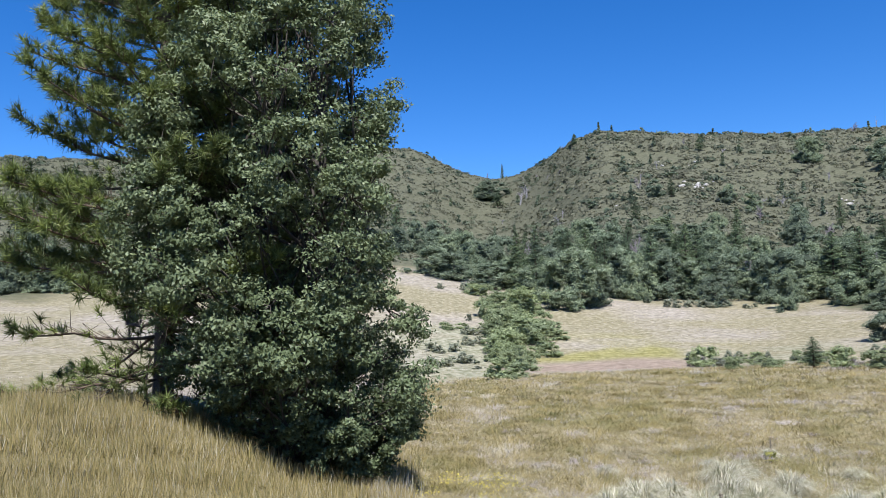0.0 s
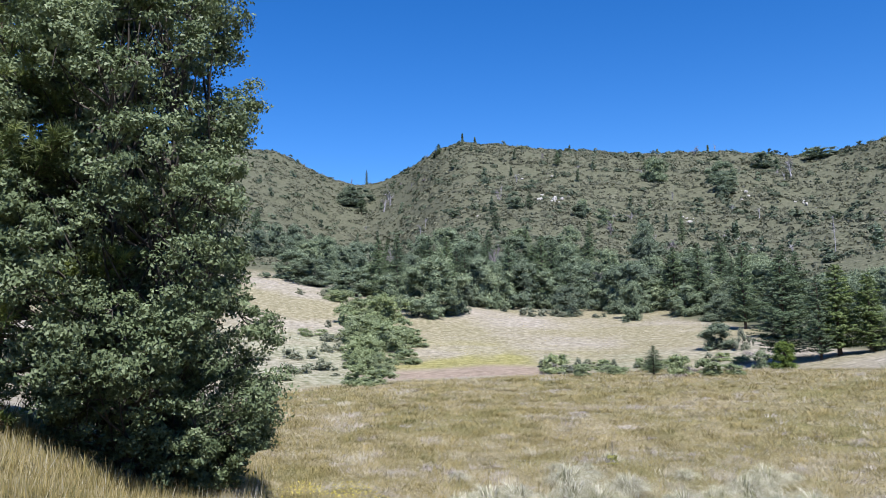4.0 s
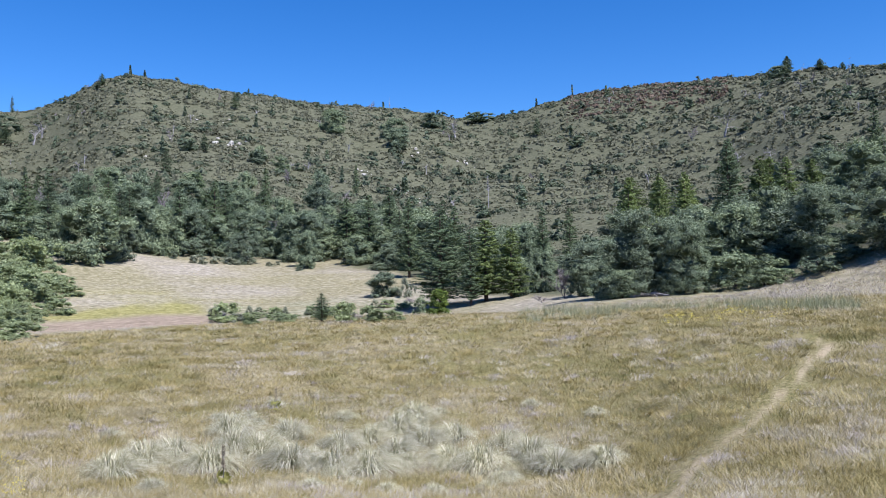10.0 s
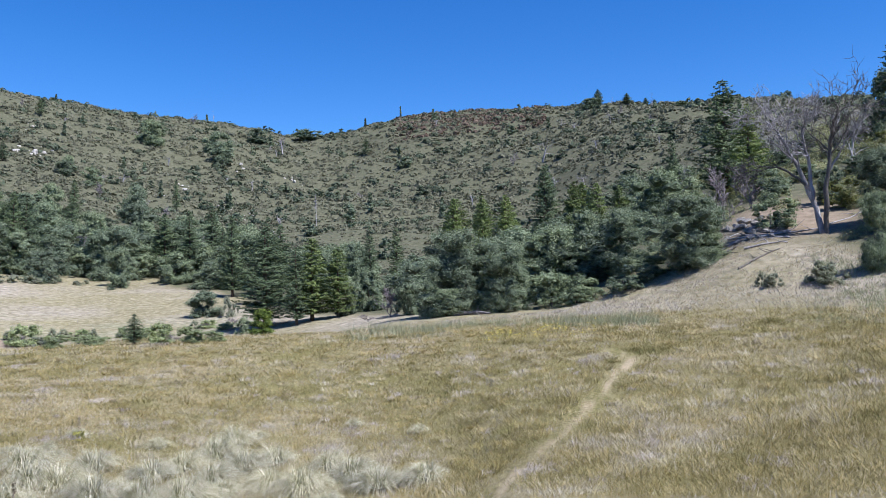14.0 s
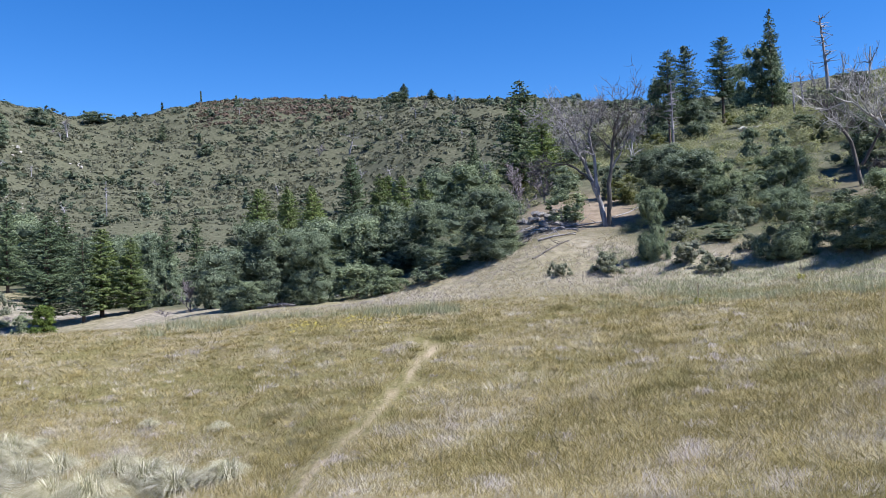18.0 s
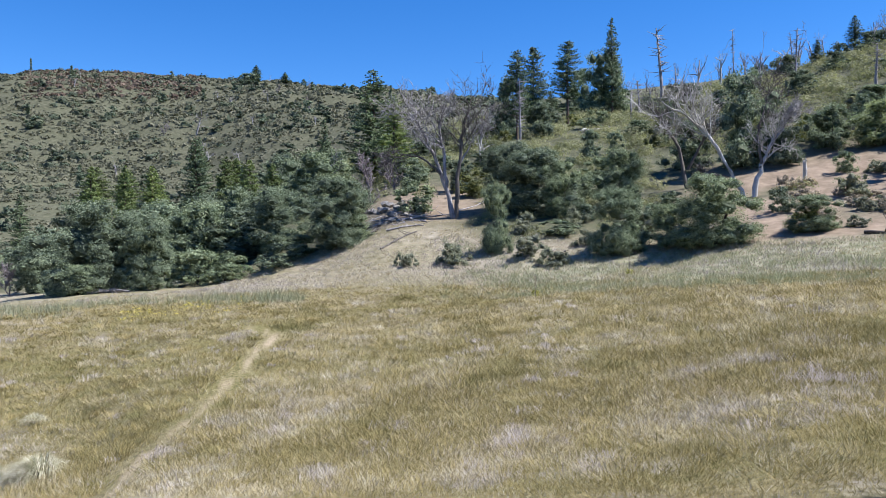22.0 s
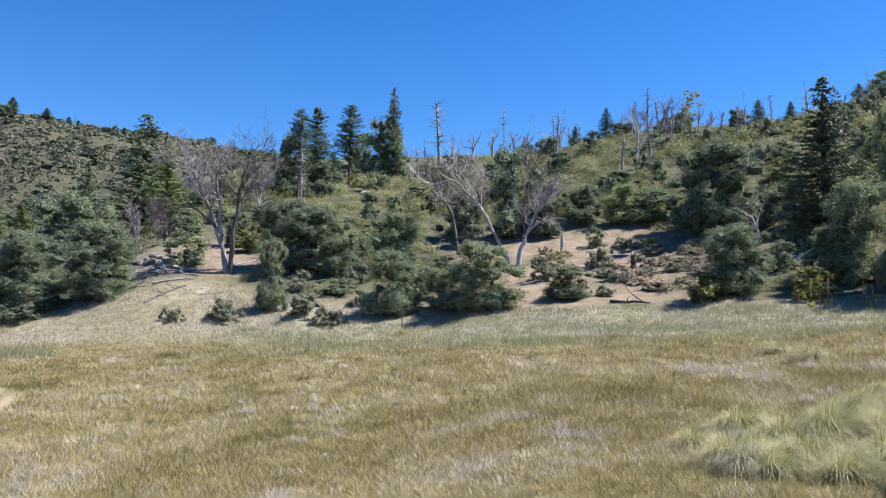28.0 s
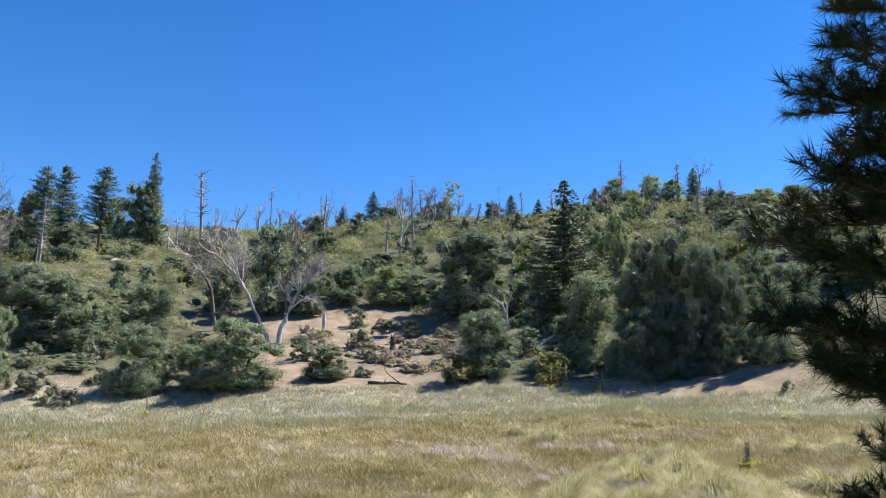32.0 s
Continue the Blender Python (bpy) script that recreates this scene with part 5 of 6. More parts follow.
FAR_BRUSH = foliage("far_brush_leaf", (0.09, 0.091, 0.06), (0.127, 0.129, 0.086), (0.172, 0.168, 0.115), 0.1, 0.7)
HILL_BUSH = foliage("hill_bush_leaf", (0.045, 0.058, 0.037), (0.08, 0.1, 0.063), (0.12, 0.142, 0.09), 0.1, 0.7)
RED_BRUSH = foliage("reddish_brush_leaf", (0.085, 0.062, 0.047), (0.13, 0.092, 0.07), (0.18, 0.135, 0.105), 0.1, 0.7)
NEAR_BRUSH = foliage("slope_brush_leaf", (0.15, 0.162, 0.085), (0.25, 0.258, 0.145), (0.335, 0.325, 0.2), 0.3, 0.7)


def far_place(az, rng):
    lo, hi = along(EDGE_D, az) * 1.1, along(SKY_D, az) * 1.04
    lo = np.where(az > 56, 170, lo)
    return lo + (hi - lo) * rng.uniform(0, 1, len(az)) ** 0.9


def near_place(az, rng):
    lo, hi = along(EDGE_D, az) * 1.06, along(MID_D, az) * 1.08
    return lo + (hi - lo) * rng.uniform(0, 1, len(az)) ** 0.8


brush_cover("hill_brush", 64000, -31, 74, far_place, (0.9, 2.7), 13, 0.27, 31, FAR_BRUSH, "grey-green chaparral covering the far hills", flat=0.3)
brush_cover("dark_hill_bushes", 2600, -31, 74, far_place, (2.2, 5.0), 44, 0.14, 33, HILL_BUSH, "dark rounded bushes dotted over the far hills")
brush_cover("red_brush", 1300, 42, 53, lambda az, rng: along(SKY_D, az) * rng.uniform(0.72, 0.93, len(az)), (1.1, 2.7), 11, 0.3, 37, RED_BRUSH, "reddish-brown brush high on the far hill")
brush_cover("slope_brush", 6200, 60, 135, near_place, (0.8, 2.7), 185, 0.037, 41, NEAR_BRUSH, "olive green brush covering the near ridge", True, 85, 0.48)

# ---------------------------------------------------------------- grass


def grass_material():
    m, nt, b = nodes_of("dry_grass")
    col = ramp(nt, tint_of(nt), ((0.0, (0.15, 0.143, 0.05)), (0.2, (0.25, 0.212, 0.078)), (0.34, (0.33, 0.262, 0.1)), (0.45, (0.36, 0.3, 0.15)), (0.62, (0.415, 0.366, 0.235)), (0.78, (0.51, 0.47, 0.37)), (0.86, (0.45, 0.405, 0.37)), (1.0, (0.29, 0.247, 0.235))))
    nt.links.new(col, b.inputs["Base Color"])
    b.inputs["Roughness"].default_value = 0.7
    t = nt.nodes.new("ShaderNodeBsdfTranslucent")
    nt.links.new(col, t.inputs[0])
    s = nt.nodes.new("ShaderNodeMixShader")
    s.inputs[0].default_value = 0.25
    nt.links.new(b.outputs[0], s.inputs[1])
    nt.links.new(t.outputs[0], s.inputs[2])
    nt.links.new(s.outputs[0], nt.nodes["Material Output"].inputs[0])
    return m


GRASS = grass_material()


STREAKS = (((42.5, 38.1), (44.1, 32.4), (46.0, 29.1), (48.0, 25.8), (49.8, 21.0)), ((-3.7, 20.5), (1.0, 27.0), (3.3, 28.9), (6.6, 35.0), (10.1, 41.3)), ((6.0, 24.0), (8.0, 28.6), (13.8, 35.9), (16.1, 41.0)), ((60.0, 36.0), (58.0, 30.0), (53.5, 22.0), (50.0, 17.0)))


def tussock(x, y):
    """Small swells of the sward, about -1 to 1."""
    return 0.55 * ripple(x, y, 0.95, 27) + 0.45 * ripple(x, y, 1.7, 35)


def grass_tone(x, y, rng):
    """Which grass grows where: olive and gold on the crest, pale straw and greyish tufts below."""
    az, d = np.degrees(np.arctan2(x, y)), np.hypot(x, y)
    rel = d / along(CREST_D, az)
    bx, by = x + 0.7 * ripple(x, y, 2.1, 91), y + 0.7 * ripple(x, y, 2.3, 92)
    tone = 0.47 + 0.07 * ripple(bx, by, 8, 21) + 0.15 * ripple(bx, by, 3.1, 22) + 0.13 * ripple(bx, by, 1.3, 36) + 0.08 * ripple(x, y, 0.55, 37) + 0.1 * tussock(x, y) + rng.normal(0, 0.08, len(x))
    tone -= 0.13 * np.exp(-((rel - 0.88) / 0.2) ** 2)
    tone -= 0.15 * smooth01((az - 52) / 22) * smooth01((0.75 - rel) / 0.2)
    for line in STREAKS:
        tone -= 0.2 * np.exp(-(line_gap(bx, by, line) / 1.1) ** 2)
    grey = smooth01((0.6 * ripple(bx, by, 2.4, 23) + 0.5 * ripple(x, y, 0.9, 24) + 0.3 * ripple(x, y, 7, 28) - 0.6) / 0.35) * (rel < 0.85)
    tone = np.where(rng.uniform(0, 1, len(x)) < grey * 0.8, rng.uniform(0.74, 0.95, len(x)), np.minimum(tone, 0.8))
    tone = np.where(rel > 1.08, np.where(az > 45, 0.77, 0.6) + 0.09 * ripple(bx, by, 12, 25) + 0.09 * ripple(bx, by, 4, 29) + rng.normal(0, 0.06, len(x)), tone)
    tone = np.where((az < -6) & (d < 24), 0.33 + 0.07 * ripple(bx, by, 3, 34) + rng.normal(0, 0.06, len(x)), tone)
    lush = zones(x, y)[3]
    tone = tone * (1 - lush) + 0.14 * lush
    return np.clip(tone, 0, 1)


def grass(name, count, az0, az1, near, far, length, blades, width, seed, label, lift=0.85, brush_most=0.4):
    rng = np.random.RandomState(seed)
    az = rng.uniform(az0, az1, count)
    d = near * (far / near) ** (rng.uniform(0, 1, count) ** 0.85)
    x, y = d * np.sin(np.radians(az)), d * np.cos(np.radians(az))
    ok = (trail_gap(x, y) > 0.42) & (zones(x, y)[0] < brush_most) & (zones(x, y)[2] < 0.5)
    x, y, d = x[ok], y[ok], d[ok]
    z, tone = ground_z(x, y), grass_tone(x, y, rng)
    n, m = len(x), len(x) * blades
    swell = tussock(x, y)
    tall = length * np.clip(0.85 + 0.5 * swell + 0.25 * ripple(x, y, 5, 26), 0.35, 1.9) * rng.uniform(0.75, 1.25, n) * np.clip(d / 16, 0.6, 1.2)
    root = np.repeat(np.stack([x, y, z - 0.02 + np.clip(swell, 0, 1) * 0.05], 1), blades, 0) + rng.normal(0, 0.2, (m, 3)) * np.array([1, 1, 0])
    # blades of one spot are combed the same way, out from the middle of their tussock
    e = 0.1
    comb = np.stack([swell - tussock(x + e, y), swell - tussock(x, y + e), np.zeros(n)], 1) / e * 0.16
    comb += np.stack([ripple(x, y, 2.7, 71), ripple(x, y, 2.9, 72), np.zeros(n)], 1) * 0.2 + rng.normal(0, 0.4, (n, 3))
    lean = rng.normal(0, lift * 0.6, (m, 3)) + np.repeat(comb * lift, blades, 0)
    lean[:, 2] = 1
    lean /= np.linalg.norm(lean, axis=1)[:, None]
    side = np.cross(lean, rng.normal(0, 1, (m, 3)))
    side /= np.linalg.norm(side, axis=1)[:, None]
    w = (width * np.repeat(np.maximum(d, 5), blades) * rng.uniform(0.6, 1.4, m))[:, None]
    tip = root + lean * (np.repeat(tall, blades) * rng.uniform(0.5, 1.2, m))[:, None]
    V = np.stack([root - side * w, root + side * w, tip], 1).reshape(-1, 3)
    t = np.clip(np.repeat(tone, blades) + rng.normal(0, 0.15, m), 0, 0.95)
    me = mesh_of(name, V, [np.arange(len(V)).reshape(-1, 3)], np.repeat(t, 3))
    me.materials.append(GRASS)
    return tagged(new(name, me), label, "grass", kind="stuff")


grass("meadow_grass", 105000, -8, 135, 9.0, 56, 0.19, 8, 0.0003, 51, "dry golden and olive meadow grass", 1.15)
grass("mound_grass", 26000, -33, -3, 7.0, 24, 0.34, 8, 0.0005, 55, "tall dense golden grass on the mound", 0.32)
grass("near_grass", 48000, 36, 135, 6.5, 20, 0.16, 8, 0.00034, 53, "short tangled dry grass near the viewpoint", 1.3)
grass("underfoot_grass", 9000, -180, 180, 0.6, 9, 0.16, 7, 0.0005, 58, "short dry grass round the viewpoint", 0.8)
grass("slope_grass", 40000, 52, 135, 30, 66, 0.075, 5, 0.00045, 54, "straw-coloured grass on the rising meadow edge", brush_most=0.9)
grass("far_meadow_grass", 12000, -30, 36, 55, 165, 0.11, 4, 0.0003, 52, "pale dry grass on the far meadow")


def tufts(name, count, az0, az1, near, far, seed, label):
    """Low tussocks of the sward, each of one colour, its blades arching out and lying over to one side."""
    rng = np.random.RandomState(seed)
    az = rng.uniform(az0, az1, count)
    d = near * (far / near) ** (rng.uniform(0, 1, count) ** 0.8)
    x, y = d * np.sin(np.radians(az)), d * np.cos(np.radians(az))
    ok = (trail_gap(x, y) > 0.55) & (d < along(CREST_D, az) * 1.0) & ~((az < -5) & (d < 25))
    x, y, d = x[ok], y[ok], d[ok]
    n, per = len(x), 46
    m = n * per
    z, size = ground_z(x, y), rng.uniform(0.16, 0.36, n) * np.clip(d / 18, 0.7, 1.3)
    tone = np.clip(grass_tone(x, y, rng) + 0.03 + rng.normal(0, 0.1, n), 0.05, 0.95)
    flop = 2.5 * ripple(x, y, 4.0, 84) + rng.normal(0, 0.8, n)
    a, out = rng.uniform(0, 6.28, m), rng.uniform(0.15, 1, m)
    s = np.repeat(size, per)
    fwd = np.stack([np.cos(a) * out + 0.8 * np.cos(np.repeat(flop, per)), np.sin(a) * out + 0.8 * np.sin(np.repeat(flop, per)), np.zeros(m)], 1)
    up = np.array([0, 0, 1.0])
    root = np.repeat(np.stack([x, y, z - 0.02], 1), per, 0) + np.stack([np.cos(a), np.sin(a), np.zeros(m)], 1) * (0.9 * s * out)[:, None]
    mid = root + fwd * (0.45 * s)[:, None] + up * (s * rng.uniform(0.2, 0.55, m))[:, None]
    tip = root + fwd * (s * rng.uniform(0.8, 1.3, m))[:, None] + up * (s * rng.uniform(-0.05, 0.4, m))[:, None]
    side = np.cross(fwd + 1e-6, up) / (np.linalg.norm(fwd, axis=1)[:, None] + 1e-6) * (np.repeat(d, per) * 0.00018 * rng.uniform(0.6, 1.4, m))[:, None]
    V = np.stack([root - side, root + side, mid + side, mid - side, tip], 1).reshape(-1, 3)
    i = np.arange(m)[:, None] * 5
    t = np.clip(np.repeat(tone, per) + rng.normal(0, 0.08, m), 0, 1)
    me = mesh_of(name, V, [i + np.array([[0, 1, 2, 3]]), i + np.array([[3, 2, 4]])], np.repeat(t, 5))
    me.materials.append(GRASS)
    return tagged(new(name, me), label, "grass", kind="stuff")


tufts("grass_tussocks", 8000, -6, 134, 8.0, 48, 59, "low straw and olive tussocks of meadow grass")


def thatch(name, count, az0, az1, near, far, seed, label):
    """Matted grey-pink tufts of last year's grass, lying over in swirls."""
    rng = np.random.RandomState(seed)
    az = rng.uniform(az0, az1, count)
    d = near * (far / near) ** (rng.uniform(0, 1, count) ** 0.8)
    x, y = d * np.sin(np.radians(az)), d * np.cos(np.radians(az))
    field = 0.35 * ripple(x, y, 5.5, 81) + 0.6 * ripple(x, y, 1.9, 82) + 0.45 * ripple(x, y, 0.8, 83)
    ok = (field > 1.0 + rng.normal(0, 0.25, count)) & (trail_gap(x, y) > 0.3) & (d < along(CREST_D, az) * 0.86) & ~((az < -5) & (d < 25))
    x, y, d, field = x[ok], y[ok], d[ok], field[ok]
    n, per = len(x), 20
    z = ground_z(x, y)
    a = 2.5 * ripple(x, y, 1.6, 84) + rng.normal(0, 0.45, n)
    rise = np.clip((field - 0.5) * 0.16, 0, 0.1)
    c = np.repeat(np.stack([x, y, z + rise], 1), per, 0) + rng.normal(0, 0.10, (n * per, 3)) * np.array([1, 1, 0.15])
    aa = np.repeat(a, per) + rng.normal(0, 0.75, n * per)
    ln = np.repeat(rng.uniform(0.12, 0.3, n), per) * rng.uniform(0.6, 1.2, n * per)
    fwd = np.stack([np.cos(aa), np.sin(aa), np.zeros(n * per)], 1)
    top = c + fwd * ln[:, None] * 0.45 + np.array([0, 0, 1.0]) * (ln * rng.uniform(0.25, 0.6, n * per))[:, None]
    tip = c + fwd * ln[:, None] * 1.1 + np.array([0, 0, 1.0]) * (ln * rng.uniform(-0.1, 0.2, n * per))[:, None]
    side = np.stack([-np.sin(aa), np.cos(aa), rng.uniform(-0.3, 0.3, n * per)], 1) * (np.repeat(d, per) * 0.0002 * rng.uniform(0.7, 1.4, n * per))[:, None]
    V = np.stack([c - side, c + side, top + side, top - side, tip], 1).reshape(-1, 3)
    i = np.arange(n * per)[:, None] * 5
    me = mesh_of(name, V, [i + np.array([[0, 1, 2, 3]]), i + np.array([[3, 2, 4]])], np.repeat(np.clip(np.repeat(rng.normal(0.93, 0.05, n), per) + rng.normal(0, 0.06, n * per), 0.6, 1), 5))
    me.materials.append(GRASS)
    return tagged(new(name, me), label, "grass", kind="stuff")


thatch("matted_grass", 26000, 0, 135, 7.0, 34, 57, "matted pinkish-grey tufts of dead grass in the meadow")


def bunch_mesh(seed, blades, width, flop):
    """A fountain of fine arching blades, about 1.3 m wide, leaning over to one side by flop."""
    rng = np.random.RandomState(seed)
    a, out = rng.uniform(0, 6.28, blades), rng.uniform(0.1, 1, blades) ** 0.7
    h = (1.0 - 0.5 * out) * rng.uniform(0.65, 1.1, blades)
    t = np.linspace(0, 1, 5)[None, :]
    r = 0.08 + (0.72 * out * rng.uniform(0.8, 1.2, blades))[:, None] * t
    zz = h[:, None] * (2.45 * t - 2.3 * out[:, None] * t**2 - (1 - out[:, None]) * 1.4 * t**2) * 0.66
    p = np.stack([r * np.cos(a)[:, None] + flop * h[:, None] * t**2, r * np.sin(a)[:, None], zz - 0.35 * abs(flop) * t**3], -1)
    p[:, 1:, :] += rng.normal(0, 0.012, (blades, 4, 3))
    side = np.stack([-np.sin(a), np.cos(a), np.zeros(blades)], -1)[:, None] * (width * (1.1 - t))[:, :, None]
    V = np.stack([p - side, p + side], 2).reshape(-1, 3)
    b, k = np.meshgrid(np.arange(blades), np.arange(4), indexing="ij")
    i = b * 10 + k * 2
    F = np.stack([i, i + 1, i + 3, i + 2], -1).reshape(-1, 4)
    tint = np.repeat(np.clip(rng.normal(0.5, 0.34, blades), 0, 1), 10)
    return mesh_of("blades", V, [F], tint)


BUNCH = foliage("bunchgrass_blade", (0.15, 0.155, 0.075), (0.47, 0.445, 0.325), (0.74, 0.7, 0.6), 0.15, 0.65, 0.12)
BUNCH_GREEN = foliage("green_bunchgrass_blade", (0.16, 0.165, 0.065), (0.43, 0.405, 0.235), (0.68, 0.64, 0.46), 0.18, 0.65, 0.12)
bunch_kinds = []
for n in range(6):
    me = bunch_mesh(120 + n, 800, 0.0052, 0.2) if n < 3 else bunch_mesh(120 + n, 1100, 0.0028, 0.34)
    me.materials.append(BUNCH if n < 3 else BUNCH_GREEN)
    bunch_kinds.append(me)


def bunchgrass(az, d, w, kind, group, label, turn=None):
    ob = new("bunchgrass_clump", bunch_kinds[kind])
    p = spot(az, d)
    ob.matrix_basis = Matrix.Translation(p) @ pose(0, 0, 0, 0, 0, az * 37 % 360 if turn is None else turn) @ Matrix.Diagonal((w * 1.3, w * 1.3, w * rr.uniform(0.9, 1.15), 1))
    return tagged(ob, label, "grass clump", group)


hollow = ((12.7, 22.1), (10.9, 20.7), (18.2, 25.3), (22.1, 24.8), (22.1, 21.6), (25.6, 23.6), (27.6, 24.6), (29.5, 23.4), (33.5, 25.4), (30.8, 27.4), (37.1, 24.5), (40.5, 21.8), (16.8, 21.3), (35.3, 22.2), (18.6, 23.4), (25.0, 21.4), (29.7, 26.0), (33.1, 22.7), (43.9, 21.4), (27.6, 21.4), (20.2, 22.8), (31.5, 24.6), (38.8, 23.0), (14.6, 23.0))
for i, (az, d) in enumerate(hollow):
    bunchgrass(az, d, rr.uniform(1.0, 1.3), i % 3, "bunchgrass clumps in the hollow", "pale grey drooping clump of bunchgrass")
for i in range(26):
    bunchgrass(rr.triangular(9, 46, 28), rr.uniform(18, 29), rr.uniform(0.4, 0.7), i % 3, "bunchgrass clumps in the hollow", "small pale grey tuft of bunchgrass")
bank = ((102.5, 11.9), (104.6, 10.2), (108.1, 11.9), (110.6, 12.1), (112.9, 15.2), (115.7, 14.6), (116.9, 17.6), (119.3, 14.0), (121.6, 11.9), (121.8, 9.3), (113.6, 10.3), (117.0, 10.9), (118.9, 9.8), (106.3, 11.0), (105.5, 12.8), (111.4, 13.6), (113.4, 12.2), (109.0, 10.2), (107.2, 9.6), (115.6, 12.4), (118.0, 12.6), (120.4, 12.9), (114.6, 16.4), (118.4, 16.0), (121.5, 13.4), (123.6, 12.6), (124.6, 10.8), (111.2, 9.4), (115.4, 9.6), (126.5, 12.0))
for i, (az, d) in enumerate(bank):
    bunchgrass(az, d, rr.uniform(0.62, 0.95), 3 + i % 3, "bunchgrass clumps on the bank", "large straw-green arching clump of bunchgrass", -az + rr.uniform(-60, 10))
    bunchgrass(az + rr.uniform(-2, 2), d + rr.uniform(-0.7, 0.7), rr.uniform(0.4, 0.62), (3 + (i + 1) % 3) if i % 3 else i % 9 // 3, "bunchgrass clumps on the bank", "straw-coloured arching clump of bunchgrass", -az + rr.uniform(-60, 10))
for i, (az, d, w) in enumerate(((110.2, 23.9, 1.0), (108.4, 26.4, 0.75), (116.5, 32.0, 0.8), (118.5, 19.4, 0.7), (125.7, 20.2, 0.8), (128.7, 21.3, 0.85), (126.9, 14.4, 0.85), (125.5, 30.2, 0.7), (129.5, 15.0, 0.8))):
    bunchgrass(az, d, w, 3 + i % 3, "bunchgrass clumps on the bank", "lone golden-green arching clump of bunchgrass")


def sedge_band(name, count, az0, az1, d0, d1, length, seed, label):
    """Pale green sedge along the damp edge of the meadow."""
    rng = np.random.RandomState(seed)
    az, k = rng.uniform(az0, az1, count), rng.uniform(0, 1, count)
    d = along(CREST_D, az) * d0 + (along(EDGE_D, az) * d1 - along(CREST_D, az) * d0) * k
    x, y = d * np.sin(np.radians(az)), d * np.cos(np.radians(az))
    keep = rng.uniform(0, 1, count) < 0.55 + 0.6 * ripple(x, y, 6, seed)
    x, y = x[keep], y[keep]
    n, per = len(x), 7
    root = np.repeat(np.stack([x, y, ground_z(x, y) - 0.02], 1), per, 0) + rng.normal(0, 0.12, (n * per, 3)) * np.array([1, 1, 0])
    lean = rng.normal(0, 0.35, (n * per, 3))
    lean[:, 2] = 1
    side = np.cross(lean, rng.normal(0, 1, (n * per, 3)))
    side *= 0.012 / (np.linalg.norm(side, axis=1)[:, None] + 1e-9)
    V = np.stack([root - side, root + side, root + lean * (length * rng.uniform(0.5, 1.2, (n * per, 1)))], 1).reshape(-1, 3)
    me = mesh_of(name, V, [np.arange(len(V)).reshape(-1, 3)], np.repeat(np.clip(rng.normal(0.5, 0.2, n * per), 0, 1), 3))
    me.materials.append(SEDGE)
    return tagged(new(name, me), label, "grass", kind="stuff")


SEDGE = foliage("sedge_blade", (0.17, 0.188, 0.11), (0.31, 0.328, 0.215), (0.46, 0.46, 0.335), 0.25, 0.6, 0.1)
sedge_band("meadow_sedge", 12000, 70, 134, 0.95, 0.97, 0.24, 61, "pale green sedge along the meadow edge")
sedge_band("reed_bank", 900, 38, 60, 0.93, 0.72, 0.6, 62, "tall grey-green reeds on the grassy crest")



def flower_stalk(az, d, h):
    """A dry mullein stalk with a thick seed spike and a few withered leaves at its foot."""
    rng = np.random.RandomState(round(az * 10))
    root = new("dry_flower_stalk")
    v, f = tubes([wander((0, 0, -0.05), (rng.normal(0, 0.05), rng.normal(0, 0.05), 1), h, 0.012, rng, 5, 0.04, 0, 0.6)], 5)
    part("stem", mesh_of("stem", v, [f], smooth=True), DARK_DEAD, root)
    n = 160
    k = rng.uniform(0.45, 1.0, n)
    a = rng.uniform(0, 6.28, n)
    c = np.stack([0.03 * np.cos(a), 0.03 * np.sin(a), k * h], 1)
    V, F = cards(c, c * np.array([1, 1, 0]) * 20, 0.022, rng)
    part("seed_spike", mesh_of("seed_spike", V, [F], rng.uniform(0, 0.5, n).repeat(3)), TAN_TWIG, root, "dark brown seed spike")
    n = 26
    a = rng.uniform(0, 6.28, n)
    c = np.stack([0.12 * np.cos(a), 0.12 * np.sin(a), rng.uniform(0.02, 0.3, n)], 1)
    V, F = cards(c, c * np.array([1, 1, 0]) * 5, 0.09, rng, 0.4)
    part("leaves", mesh_of("leaves", V, [F], rng.uniform(0.2, 0.9, n).repeat(3)), YELLOW_LEAF, root)
    root.matrix_basis = Matrix.Translation(spot(az, d))
    return tagged(root, "tall dry mullein stalk with a brown seed spike", "plant", "dry flower stalks in the meadow")


for az, d, h in ((122.6, 16.0, 0.58), (110.4, 40.0, 1.1), (111.4, 40.5, 1.2), (113.4, 40.0, 1.1), (113.9, 39.5, 1.0), (114.2, 40.5, 1.2), (17.8, 19.5, 0.9), (21.2, 28.0, 0.8), (83.0, 41.0, 1.0), (76.5, 36.0, 0.9)):
    flower_stalk(az, d, h)



